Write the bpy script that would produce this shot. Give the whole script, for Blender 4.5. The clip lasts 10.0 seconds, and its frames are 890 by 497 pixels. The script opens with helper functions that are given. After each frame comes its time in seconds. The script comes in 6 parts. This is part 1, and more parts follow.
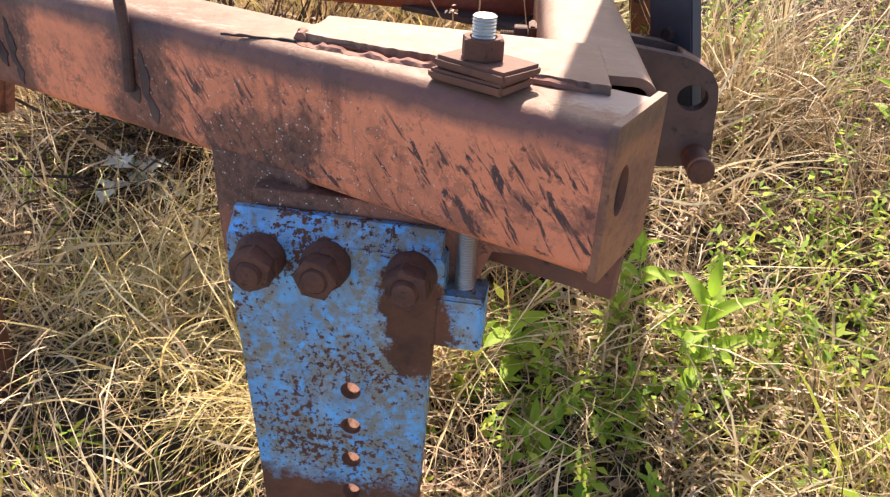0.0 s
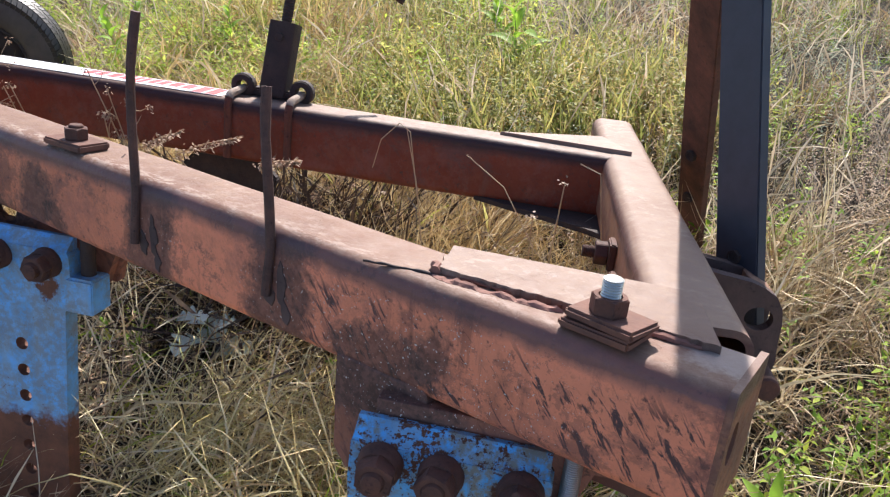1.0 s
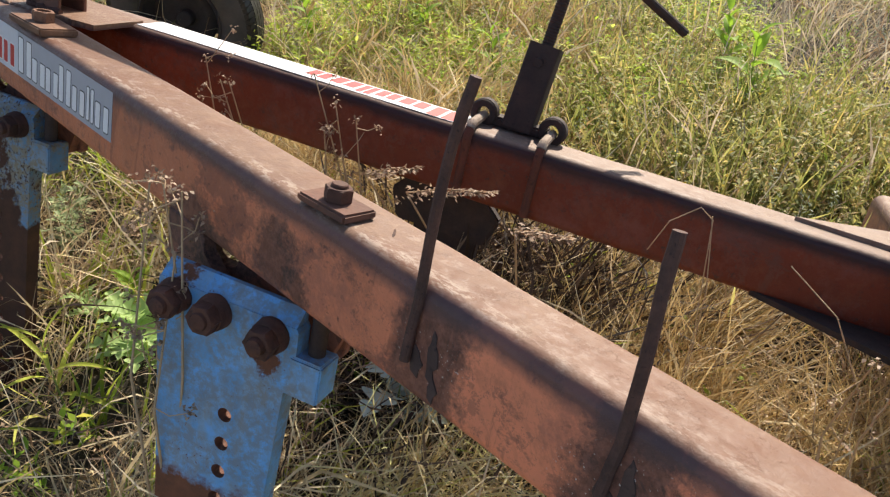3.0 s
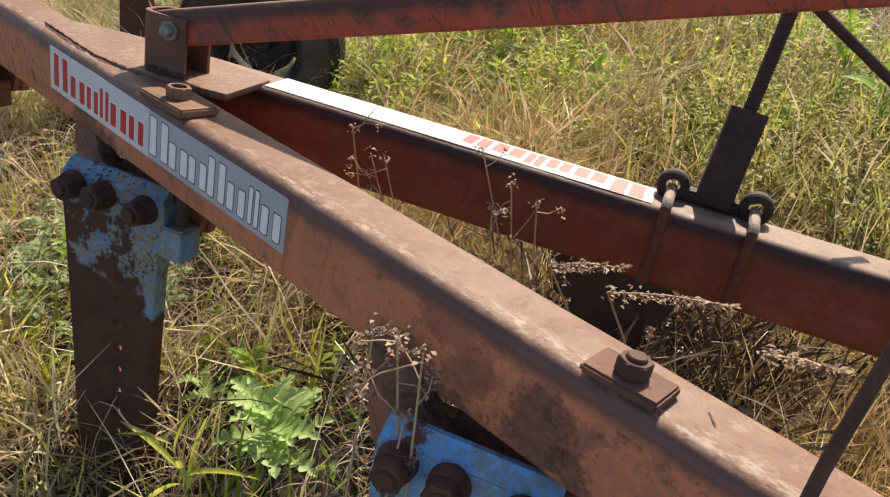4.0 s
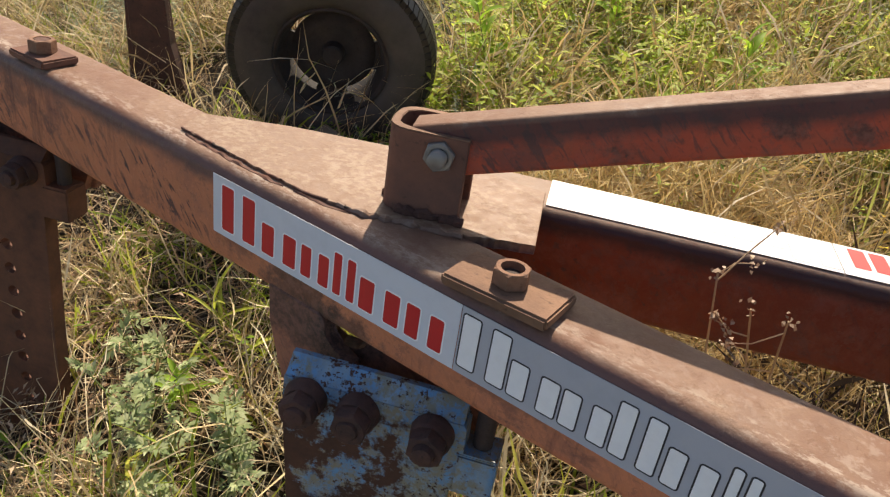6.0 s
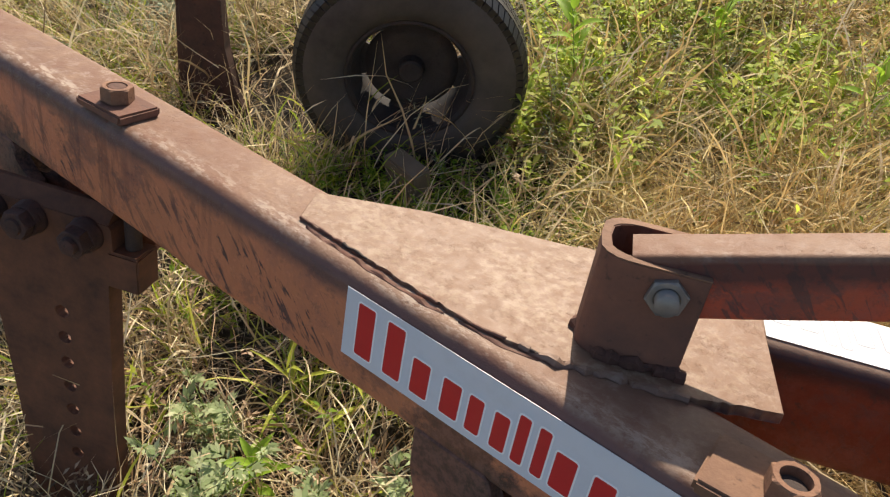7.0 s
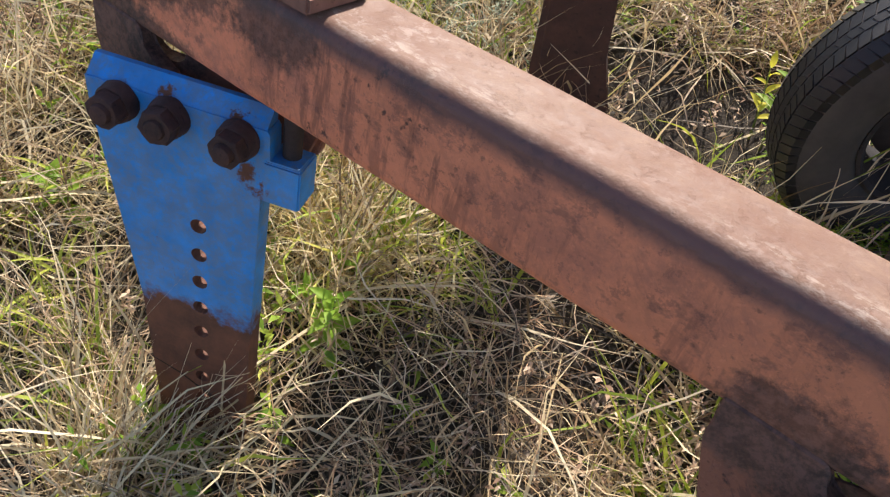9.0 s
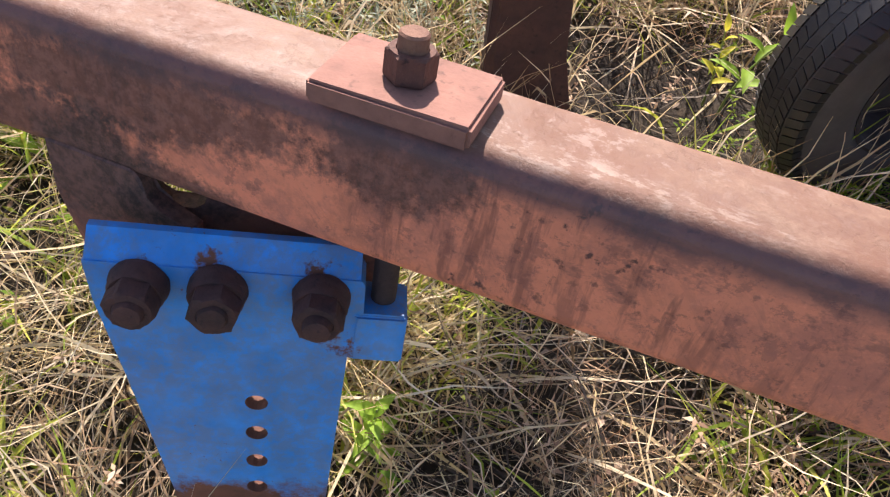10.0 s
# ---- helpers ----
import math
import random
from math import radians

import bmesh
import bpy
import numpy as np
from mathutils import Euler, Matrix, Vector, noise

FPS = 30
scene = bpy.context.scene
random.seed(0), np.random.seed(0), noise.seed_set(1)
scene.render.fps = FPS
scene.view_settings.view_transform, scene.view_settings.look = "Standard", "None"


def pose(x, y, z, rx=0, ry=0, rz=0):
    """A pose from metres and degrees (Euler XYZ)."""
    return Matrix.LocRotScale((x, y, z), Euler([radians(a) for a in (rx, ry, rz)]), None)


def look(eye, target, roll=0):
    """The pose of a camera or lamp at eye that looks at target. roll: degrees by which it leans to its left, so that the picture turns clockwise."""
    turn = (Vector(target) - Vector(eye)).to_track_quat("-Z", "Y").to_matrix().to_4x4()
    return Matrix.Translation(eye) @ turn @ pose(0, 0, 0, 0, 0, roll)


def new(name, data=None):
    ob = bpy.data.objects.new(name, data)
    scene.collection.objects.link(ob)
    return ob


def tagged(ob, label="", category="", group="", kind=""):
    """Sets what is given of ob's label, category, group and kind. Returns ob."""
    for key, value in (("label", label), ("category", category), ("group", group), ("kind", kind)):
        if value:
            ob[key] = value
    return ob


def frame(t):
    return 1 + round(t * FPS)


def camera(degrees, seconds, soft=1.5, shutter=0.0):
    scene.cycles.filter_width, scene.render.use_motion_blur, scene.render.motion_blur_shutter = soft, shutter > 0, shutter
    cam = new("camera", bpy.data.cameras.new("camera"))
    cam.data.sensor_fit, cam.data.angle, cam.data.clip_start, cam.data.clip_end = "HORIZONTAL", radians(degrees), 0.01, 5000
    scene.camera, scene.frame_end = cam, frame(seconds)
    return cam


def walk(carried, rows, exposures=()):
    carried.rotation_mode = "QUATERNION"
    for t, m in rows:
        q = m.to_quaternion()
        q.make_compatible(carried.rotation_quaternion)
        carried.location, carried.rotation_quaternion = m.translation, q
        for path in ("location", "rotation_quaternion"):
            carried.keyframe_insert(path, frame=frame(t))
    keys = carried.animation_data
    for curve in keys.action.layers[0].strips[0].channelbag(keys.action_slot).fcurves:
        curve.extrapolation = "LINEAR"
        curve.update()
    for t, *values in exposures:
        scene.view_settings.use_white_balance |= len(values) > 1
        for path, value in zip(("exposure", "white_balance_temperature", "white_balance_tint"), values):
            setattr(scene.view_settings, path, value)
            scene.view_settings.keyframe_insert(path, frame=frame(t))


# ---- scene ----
TIP_DEG = 16.0        # the machine stands tipped towards its far side
TIP = Matrix.Rotation(radians(-TIP_DEG), 4, "X") @ Matrix.Translation((0, -0.47, 0.15))
cam = camera(58.3, 10.0, 1.22)
PATH = [
    (0, (0.014, -0.023, 0.782), (-0.873, 1.488, -0.184), 3.3),
    (0.5, (0.023, -0.066, 0.847), (-0.923, 1.515, 0.068), 5.0),
    (1, (-0.062, -0.116, 0.886), (-1.057, 1.486, 0.22), 6.7),
    (1.5, (-0.153, -0.134, 0.903), (-1.218, 1.425, 0.242), 9.0),
    (2, (-0.246, -0.06, 0.936), (-1.374, 1.437, 0.237), 10.5),
    (2.2, (-0.27, -0.028, 0.938), (-1.416, 1.446, 0.22), 11.1),
    (3.3, (-0.573, -0.055, 0.914), (-1.743, 1.365, 0.132), 13.0),
    (3.5, (-0.662, -0.085, 0.934), (-1.832, 1.332, 0.145), 12.9),
    (4, (-0.82, -0.074, 0.968), (-1.983, 1.325, 0.138), 11.7),
    (4.5, (-1.024, 0.019, 0.966), (-2.165, 1.397, 0.073), 10.0),
    (5, (-1.181, 0.032, 0.95), (-2.273, 1.414, 0.004), 8.5),
    (5.5, (-1.433, -0.044, 0.968), (-2.445, 1.4, 0.023), 7.9),
    (5.7, (-1.487, -0.067, 0.982), (-2.464, 1.395, 0.029), 8.0),
    (6.8, (-1.823, 0.035, 0.991), (-2.772, 1.475, -0.023), 10.4),
    (7, (-1.862, 0.039, 0.991), (-2.807, 1.471, -0.037), 10.4),
    (7.5, (-2.059, 0.065, 0.968), (-2.987, 1.492, -0.082), 9.8),
    (8, (-2.455, -0.006, 0.969), (-3.353, 1.419, -0.11), 10.0),
    (8.5, (-2.704, -0.019, 0.929), (-3.569, 1.369, -0.223), 11.2),
    (9, (-2.934, 0.008, 0.903), (-3.719, 1.343, -0.363), 13.0),
    (9.5, (-3.166, 0.014, 0.847), (-3.757, 1.409, -0.459), 15.3),
    (10, (-3.307, 0.065, 0.872), (-3.647, 1.559, -0.414), 11.0),
]
EXPOSURES = [(0, 1.57, 7150, 21), (0.6, 1.17, 6400, 18), (1.1, 1.0, 6000, 14), (1.5, 0.87, 6050, 12), (2.2, 0.82, 6650, 11), (3.5, 0.77, 6850, 12), (4, 0.73, 7100, 13), (5.5, 0.7, 7500, 13), (7.0, 0.68, 7150, 12), (7.5, 0.66, 6850, 10),
             (8.0, 0.80, 6500, 6), (8.7, 0.92, 6250, 12), (9.3, 0.98, 6500, 18), (10, 1.18, 6450, 22)]
walk(cam, [(t, TIP @ look(eye, target, roll)) for t, eye, target, roll in PATH], EXPOSURES)

# ---- world and sun ----
SUN_RIG = Vector((-0.42, 0.82, 1.0)).normalized()
SUN_DIR = (TIP.to_3x3() @ SUN_RIG).normalized()
world = bpy.data.worlds.new("sky")
scene.world = world
world.use_nodes = True
wn = world.node_tree.nodes
sky = wn.new("ShaderNodeTexSky")
sky.sky_type, sky.sun_disc = "NISHITA", False
sky.sun_elevation = math.asin(SUN_DIR.z)
sky.sun_rotation = math.atan2(SUN_DIR.x, SUN_DIR.y)
world.node_tree.links.new(sky.outputs[0], wn["Background"].inputs[0])
wn["Background"].inputs[1].default_value = 0.107
sun = new("sun", bpy.data.lights.new("sun", "SUN"))
sun.data.energy, sun.data.angle, sun.data.color = 4.5, radians(0.55), (1.0, 0.91, 0.77)
sun.matrix_world = look(SUN_DIR * 30, (0, 0, 0))


# ---- materials ----
class Mat:
    """A small node-material builder."""

    def __init__(self, name, rough=0.7, metal=0.0):
        self.m = bpy.data.materials.new(name)
        self.m.use_nodes = True
        self.t = self.m.node_tree
        self.b = self.t.nodes["Principled BSDF"]
        self.b.inputs["Roughness"].default_value = rough
        self.b.inputs["Metallic"].default_value = metal
        self.co = self.t.nodes.new("ShaderNodeTexCoord").outputs["Object"]

    def put(self, sock, v):
        if hasattr(v, "is_linked"):
            self.t.links.new(v, sock)
        elif isinstance(v, (tuple, list)) and len(v) == 3 and sock.type == "RGBA":
            sock.default_value = (*v, 1)
        else:
            sock.default_value = v

    def coords(self, scale=(1, 1, 1), rot=(0, 0, 0), loc=(0, 0, 0)):
        n = self.t.nodes.new("ShaderNodeMapping")
        self.put(n.inputs[0], self.co)
        n.inputs["Rotation"].default_value = [radians(a) for a in rot]
        n.inputs["Location"].default_value = loc
        s = self.t.nodes.new("ShaderNodeMapping")
        self.put(s.inputs[0], n.outputs[0])
        s.inputs["Scale"].default_value = scale
        return s.outputs[0]

    def noise(self, scale, detail=4, rough=0.6, vec=None, distort=0.0):
        n = self.t.nodes.new("ShaderNodeTexNoise")
        self.put(n.inputs["Vector"], vec if vec is not None else self.co)
        n.inputs["Scale"].default_value = scale
        n.inputs["Detail"].default_value = detail
        n.inputs["Roughness"].default_value = rough
        n.inputs["Distortion"].default_value = distort
        return n.outputs[0]

    def step(self, v, lo, hi, a=0.0, b=1.0):
        n = self.t.nodes.new("ShaderNodeMapRange")
        self.put(n.inputs[0], v)
        for i, x in enumerate((lo, hi, a, b)):
            n.inputs[i + 1].default_value = x
        n.clamp = True
        return n.outputs[0]

    def op(self, kind, a, b=0.0):
        n = self.t.nodes.new("ShaderNodeMath")
        n.operation = kind
        self.put(n.inputs[0], a)
        self.put(n.inputs[1], b)
        return n.outputs[0]

    def mix(self, f, a, b):
        n = self.t.nodes.new("ShaderNodeMix")
        n.data_type = "RGBA"
        self.put(n.inputs[0], f)
        self.put(n.inputs[6], a)
        self.put(n.inputs[7], b)
        return n.outputs[2]

    def ramp(self, f, stops):
        n = self.t.nodes.new("ShaderNodeValToRGB")
        self.put(n.inputs[0], f)
        e = n.color_ramp.elements
        while len(e) < len(stops):
            e.new(0.5)
        for k, (p, c) in zip(e, stops):
            k.position, k.color = p, (*c, 1)
        return n.outputs[0]

    def along(self, d):
        """Distance along the direction d."""
        n = self.t.nodes.new("ShaderNodeVectorMath")
        n.operation = "DOT_PRODUCT"
        self.put(n.inputs[0], self.co)
        n.inputs[1].default_value = tuple(d)
        return n.outputs["Value"]

    def near(self, p, stretch=(1, 1, 1)):
        """Distance from the point p, with the axes stretched."""
        n = self.t.nodes.new("ShaderNodeVectorMath")
        n.operation = "SUBTRACT"
        self.put(n.inputs[0], self.co)
        n.inputs[1].default_value = p
        w = self.t.nodes.new("ShaderNodeVectorMath")
        w.operation = "MULTIPLY"
        self.put(w.inputs[0], n.outputs[0])
        w.inputs[1].default_value = stretch
        m = self.t.nodes.new("ShaderNodeVectorMath")
        m.operation = "LENGTH"
        self.put(m.inputs[0], w.outputs[0])
        return m.outputs["Value"]

    def axis(self, i):
        n = self.t.nodes.new("ShaderNodeSeparateXYZ")
        self.put(n.inputs[0], self.co)
        return n.outputs[i]

    def bump(self, h, strength=0.3, dist=0.003):
        n = self.t.nodes.new("ShaderNodeBump")
        n.inputs["Strength"].default_value = strength
        n.inputs["Distance"].default_value = dist
        self.put(n.inputs["Height"], h)
        self.put(self.b.inputs["Normal"], n.outputs[0])

    def out(self, color, rough=None):
        self.put(self.b.inputs["Base Color"], color)
        if rough is not None:
            self.put(self.b.inputs["Roughness"], rough)
        return self.m


def up_of(a, b):
    """Upward normal of a slanting bar from a to b."""
    d = (b - a).normalized()
    z = Vector((0, 0, 1))
    return (z - d * d.z).normalized()


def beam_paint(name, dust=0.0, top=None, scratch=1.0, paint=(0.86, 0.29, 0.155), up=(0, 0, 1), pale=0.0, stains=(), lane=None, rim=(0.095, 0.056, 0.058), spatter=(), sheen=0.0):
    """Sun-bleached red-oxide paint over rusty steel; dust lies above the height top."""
    k = Mat(name, 0.62)
    k.b.inputs["Specular IOR Level"].default_value = 0.32
    big = k.noise(5, 5, 0.65)
    fine = k.noise(60, 6, 0.7)
    c = k.mix(k.step(big, 0.35, 0.7), paint, tuple(v * 0.72 for v in paint))
    c = k.mix(k.step(k.noise(17, 6, 0.7), 0.52, 0.75, 0, 0.6), c, (0.24, 0.09, 0.05))
    pits = k.step(k.noise(95, 4, 0.6), 0.60, 0.68)
    c = k.mix(k.op("MULTIPLY", pits, k.step(big, 0.42, 0.58)), c, (0.085, 0.04, 0.032))
    z = k.along(up)
    if lane is not None:
        x = k.axis(0)
        mid = k.op("MULTIPLY", k.step(x, -1.5, -0.8, 1, 0), k.step(x, -3.4, -2.6, 0, 1))
        c = k.mix(k.op("MULTIPLY", mid, k.step(k.noise(3.5, 5, 0.65), 0.3, 0.6, 0.45, 0.85)), c, (0.43, 0.163, 0.081))
    streak = k.noise(1, 4, 0.65, k.coords((120, 30, 24), (0, 40, 0)), 0.6)
    zone = k.step(k.noise(2.6, 2, 0.5), 0.30, 0.44)
    if lane is not None:
        px_ = k.axis(0)
        lots = k.op("ADD", k.step(px_, -0.72, -0.55), k.op("MULTIPLY", k.step(px_, -2.82, -2.74), k.step(px_, -2.30, -2.24, 1, 0)))
        zone = k.op("MULTIPLY", zone, k.op("MULTIPLY", k.op("ADD", lots, 0.12), k.step(k.axis(2), 0.545, 0.572, 1, 0)))
    sm = k.op("MULTIPLY", k.op("MULTIPLY", k.step(streak, 0.55, 0.61), zone), scratch)
    c = k.mix(sm, c, (0.085, 0.045, 0.042))
    c = k.mix(k.step(k.noise(9, 7, 0.75, k.coords(loc=(6, 2, 3))), 0.50, 0.62, 0, 0.42), c, (0.24, 0.10, 0.082))
    run = k.noise(1, 5, 0.7, k.coords((34, 34, 5)), 0.3)
    c = k.mix(k.op("MULTIPLY", k.step(run, 0.55, 0.63), k.step(k.noise(2.2, 4, 0.6, k.coords(loc=(2, 8, 5))), 0.44, 0.56, 0, 0.6)), c, (0.15, 0.058, 0.042))
    flk = k.step(k.noise(30, 8, 0.8, k.coords(loc=(5, 5, 5))), 0.565, 0.585)
    c = k.mix(k.op("MULTIPLY", flk, 0.40), c, (0.17, 0.075, 0.060))
    patch = k.step(k.noise(4.3, 7, 0.75, k.coords((1, 1, 1.6), loc=(3.7, 0, 1))), 0.56, 0.60)
    c = k.mix(k.op("MULTIPLY", patch, 0.5), c, (0.12, 0.06, 0.052))
    c = k.mix(k.step(k.noise(210, 3, 0.6), 0.58, 0.68, 0, 0.28), c, tuple(v * 0.5 for v in paint))
    c = k.mix(k.step(k.noise(160, 3, 0.6, k.coords(loc=(9, 2, 4))), 0.60, 0.68, 0, 0.16), c, tuple(min(1, v * 1.2 + 0.03) for v in paint))
    for p, stretch, r in stains:
        d = k.op("ADD", k.near(p, stretch), k.op("MULTIPLY", k.op("SUBTRACT", k.noise(42, 7, 0.75), 0.5), 0.075))
        c = k.mix(k.step(d, r - 0.006, r + 0.008, 0.80, 0.0), c, k.mix(k.step(k.noise(120, 4, 0.7), 0.40, 0.60), (0.050, 0.031, 0.027), (0.155, 0.082, 0.064)))
    for p, r in spatter:
        bits = k.step(k.noise(330, 2, 0.5), 0.685, 0.70)
        c = k.mix(k.op("MULTIPLY", bits, k.step(k.near(p, (0.8, 0.3, 1.4)), r * 0.4, r, 0.9, 0.0)), c, (0.62, 0.57, 0.52))
    rough = k.step(fine, 0.3, 0.7, 0.50, 0.74)
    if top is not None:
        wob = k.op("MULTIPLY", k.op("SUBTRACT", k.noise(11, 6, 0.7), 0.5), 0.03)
        # rim paints the shaded, sky-tinted upper corner into the colour
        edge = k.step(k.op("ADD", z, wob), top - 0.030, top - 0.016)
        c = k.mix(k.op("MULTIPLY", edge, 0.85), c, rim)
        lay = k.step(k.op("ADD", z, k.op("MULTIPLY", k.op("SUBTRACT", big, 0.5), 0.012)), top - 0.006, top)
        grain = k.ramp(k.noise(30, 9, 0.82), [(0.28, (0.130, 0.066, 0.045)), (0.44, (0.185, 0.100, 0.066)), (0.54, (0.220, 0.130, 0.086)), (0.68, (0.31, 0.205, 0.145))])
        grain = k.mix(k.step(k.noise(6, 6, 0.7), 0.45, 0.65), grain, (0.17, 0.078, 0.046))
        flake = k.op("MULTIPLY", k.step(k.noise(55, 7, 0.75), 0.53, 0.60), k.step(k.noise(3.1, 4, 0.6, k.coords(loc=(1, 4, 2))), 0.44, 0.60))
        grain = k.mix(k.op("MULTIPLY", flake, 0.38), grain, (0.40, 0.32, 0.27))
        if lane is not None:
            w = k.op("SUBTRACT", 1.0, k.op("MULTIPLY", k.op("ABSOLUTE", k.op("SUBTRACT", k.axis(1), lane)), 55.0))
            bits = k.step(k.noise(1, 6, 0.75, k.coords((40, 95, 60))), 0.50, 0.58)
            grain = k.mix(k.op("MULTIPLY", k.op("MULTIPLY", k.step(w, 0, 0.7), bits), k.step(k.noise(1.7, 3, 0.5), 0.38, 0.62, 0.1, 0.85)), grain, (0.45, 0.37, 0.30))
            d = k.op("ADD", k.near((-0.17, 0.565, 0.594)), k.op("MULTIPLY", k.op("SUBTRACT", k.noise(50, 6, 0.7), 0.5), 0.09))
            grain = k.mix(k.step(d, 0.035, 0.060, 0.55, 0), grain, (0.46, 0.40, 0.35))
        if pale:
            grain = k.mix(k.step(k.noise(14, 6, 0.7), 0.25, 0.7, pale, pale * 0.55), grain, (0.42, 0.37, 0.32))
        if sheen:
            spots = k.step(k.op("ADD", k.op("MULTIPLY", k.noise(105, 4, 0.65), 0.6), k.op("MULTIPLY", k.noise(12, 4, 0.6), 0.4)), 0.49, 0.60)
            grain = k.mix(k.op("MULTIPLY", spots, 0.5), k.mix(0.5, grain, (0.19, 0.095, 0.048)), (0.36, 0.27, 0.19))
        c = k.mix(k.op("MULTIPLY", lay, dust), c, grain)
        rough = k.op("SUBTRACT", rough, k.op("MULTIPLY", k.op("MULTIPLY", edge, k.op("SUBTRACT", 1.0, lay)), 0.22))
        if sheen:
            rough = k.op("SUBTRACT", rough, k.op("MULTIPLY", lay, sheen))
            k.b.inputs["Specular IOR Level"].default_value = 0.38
    k.bump(k.op("ADD", k.op("SUBTRACT", fine, k.op("MULTIPLY", flk, 0.10)), k.op("MULTIPLY", big, 2.0)), 0.6, 0.002)
    return k.out(c, rough)


def rust(name, dark=(0.055, 0.028, 0.02), light=(0.20, 0.085, 0.042), scale=22):
    k = Mat(name, 0.8)
    f = k.noise(scale, 7, 0.7)
    c = k.ramp(f, [(0.3, dark), (0.55, tuple((a + b) / 2 for a, b in zip(dark, light))), (0.75, light)])
    c = k.mix(k.step(k.noise(scale * 6, 4), 0.6, 0.75), c, tuple(v * 0.5 for v in dark))
    k.bump(k.op("ADD", f, k.noise(scale * 8, 3)), 0.5, 0.0015)
    return k.out(c)


def leg_paint(name, cover, line, speck, blue=(0.035, 0.17, 0.50), chalk=0.5, grime=0.0, stains=(), band=False, deep=1.0):
    """Blue paint, worn through to rust: cover 0..1, gone below the height line."""
    k = Mat(name, 0.5)
    n1 = k.noise(13, 7, 0.72)
    n2 = k.noise(150, 5, 0.7)
    n3 = k.noise(9, 5, 0.65, k.coords(loc=(2, 5, 1)))
    rustc = k.ramp(k.noise(14, 7, 0.72), [(q, tuple(v * deep for v in col)) for q, col in ((0.3, (0.065, 0.027, 0.017)), (0.6, (0.185, 0.070, 0.036)), (0.8, (0.29, 0.125, 0.065)))])
    bluec = k.mix(k.step(k.noise(24, 5), 0.4, 0.7), blue, tuple(min(1, v * 1.3 + 0.012) for v in blue))
    bluec = k.mix(k.step(k.noise(8, 6, 0.65, k.coords((3, 1, 1))), 0.48, 0.72, 0, chalk), bluec, (0.30, 0.33, 0.31))
    lim = 0.27 + 0.5 * cover
    keep = k.step(n1, lim, lim + 0.05, 1.0, 0.0)
    cut = 0.80 - 0.22 * speck
    holes = k.step(k.op("ADD", k.op("MULTIPLY", n2, 0.72), k.op("MULTIPLY", n3, 0.38)), cut, cut + 0.03, 1.0, 0.0)
    z = k.op("ADD", k.axis(2), k.op("MULTIPLY", k.op("SUBTRACT", k.noise(22, 6, 0.72), 0.5), 0.13))
    above = k.step(z, line - 0.012, line + 0.012)
    m = k.op("MULTIPLY", k.op("MULTIPLY", keep, holes), above)
    if band:
        wob = k.op("MULTIPLY", k.op("SUBTRACT", k.noise(30, 6, 0.7), 0.5), 0.06)
        top = k.step(k.op("ADD", k.axis(2), wob), 0.412, 0.420)
        side = k.op("MULTIPLY", k.step(k.op("ADD", k.axis(0), wob), 0.050, 0.056), k.step(k.op("ADD", k.axis(2), wob), 0.215, 0.225))
        m = k.op("MAXIMUM", m, k.op("MULTIPLY", k.op("MAXIMUM", top, side), holes))
    if grime:
        zone = k.op("MULTIPLY", k.step(k.noise(11, 6, 0.7, k.coords(loc=(4, 1, 9))), 0.38, 0.52), k.step(k.noise(70, 6, 0.75), 0.40, 0.54))
        bluec = k.mix(k.op("MULTIPLY", zone, grime), bluec, (0.20, 0.175, 0.115))
    for p, r in stains:
        d = k.op("ADD", k.near(p, (1.0, 0.3, 0.62)), k.op("MULTIPLY", k.op("SUBTRACT", k.noise(55, 6, 0.7), 0.5), 0.06))
        m = k.op("MULTIPLY", m, k.step(d, r - 0.003, r + 0.003))
    k.bump(k.op("ADD", m, k.op("MULTIPLY", n2, 0.5)), 0.4, 0.0012)
    return k.out(k.mix(m, rustc, bluec), k.step(m, 0, 1, 0.85, 0.42))


def plain(name, col, rough=0.6, metal=0.0, var=0.25, scale=30):
    k = Mat(name, rough, metal)
    f = k.noise(scale, 5, 0.65)
    k.bump(f, 0.2, 0.001)
    return k.out(k.mix(f, tuple(v * (1 - var) for v in col), tuple(min(1, v * (1 + var)) for v in col)))


def blade_mat(name, stops, trans=0.45, patch=1.3, alt=None):
    """Thin leaf: each blade takes its own colour, drifting from patch to patch."""
    k = Mat(name, 0.6)
    g = k.t.nodes.new("ShaderNodeNewGeometry")
    r = g.outputs["Random Per Island"]
    f = k.op("ADD", k.op("MULTIPLY", r, 0.75), k.op("MULTIPLY", k.step(k.noise(patch, 3, 0.6), 0.3, 0.7), 0.25))
    c = k.ramp(f, stops)
    if alt:
        c = k.mix(k.step(k.noise(patch * 0.7, 3, 0.6, k.coords(loc=(7, 3, 0))), 0.48, 0.66, 0, 0.65), c, k.ramp(r, alt))
    k.put(k.b.inputs["Base Color"], c)
    k.b.inputs["Specular IOR Level"].default_value = 0.3
    tr = k.t.nodes.new("ShaderNodeBsdfTranslucent")
    k.put(tr.inputs[0], c)
    mx = k.t.nodes.new("ShaderNodeMixShader")
    mx.inputs[0].default_value = trans
    k.t.links.new(k.b.outputs[0], mx.inputs[1])
    k.t.links.new(tr.outputs[0], mx.inputs[2])
    k.t.links.new(mx.outputs[0], k.t.nodes["Material Output"].inputs[0])
    return k.m


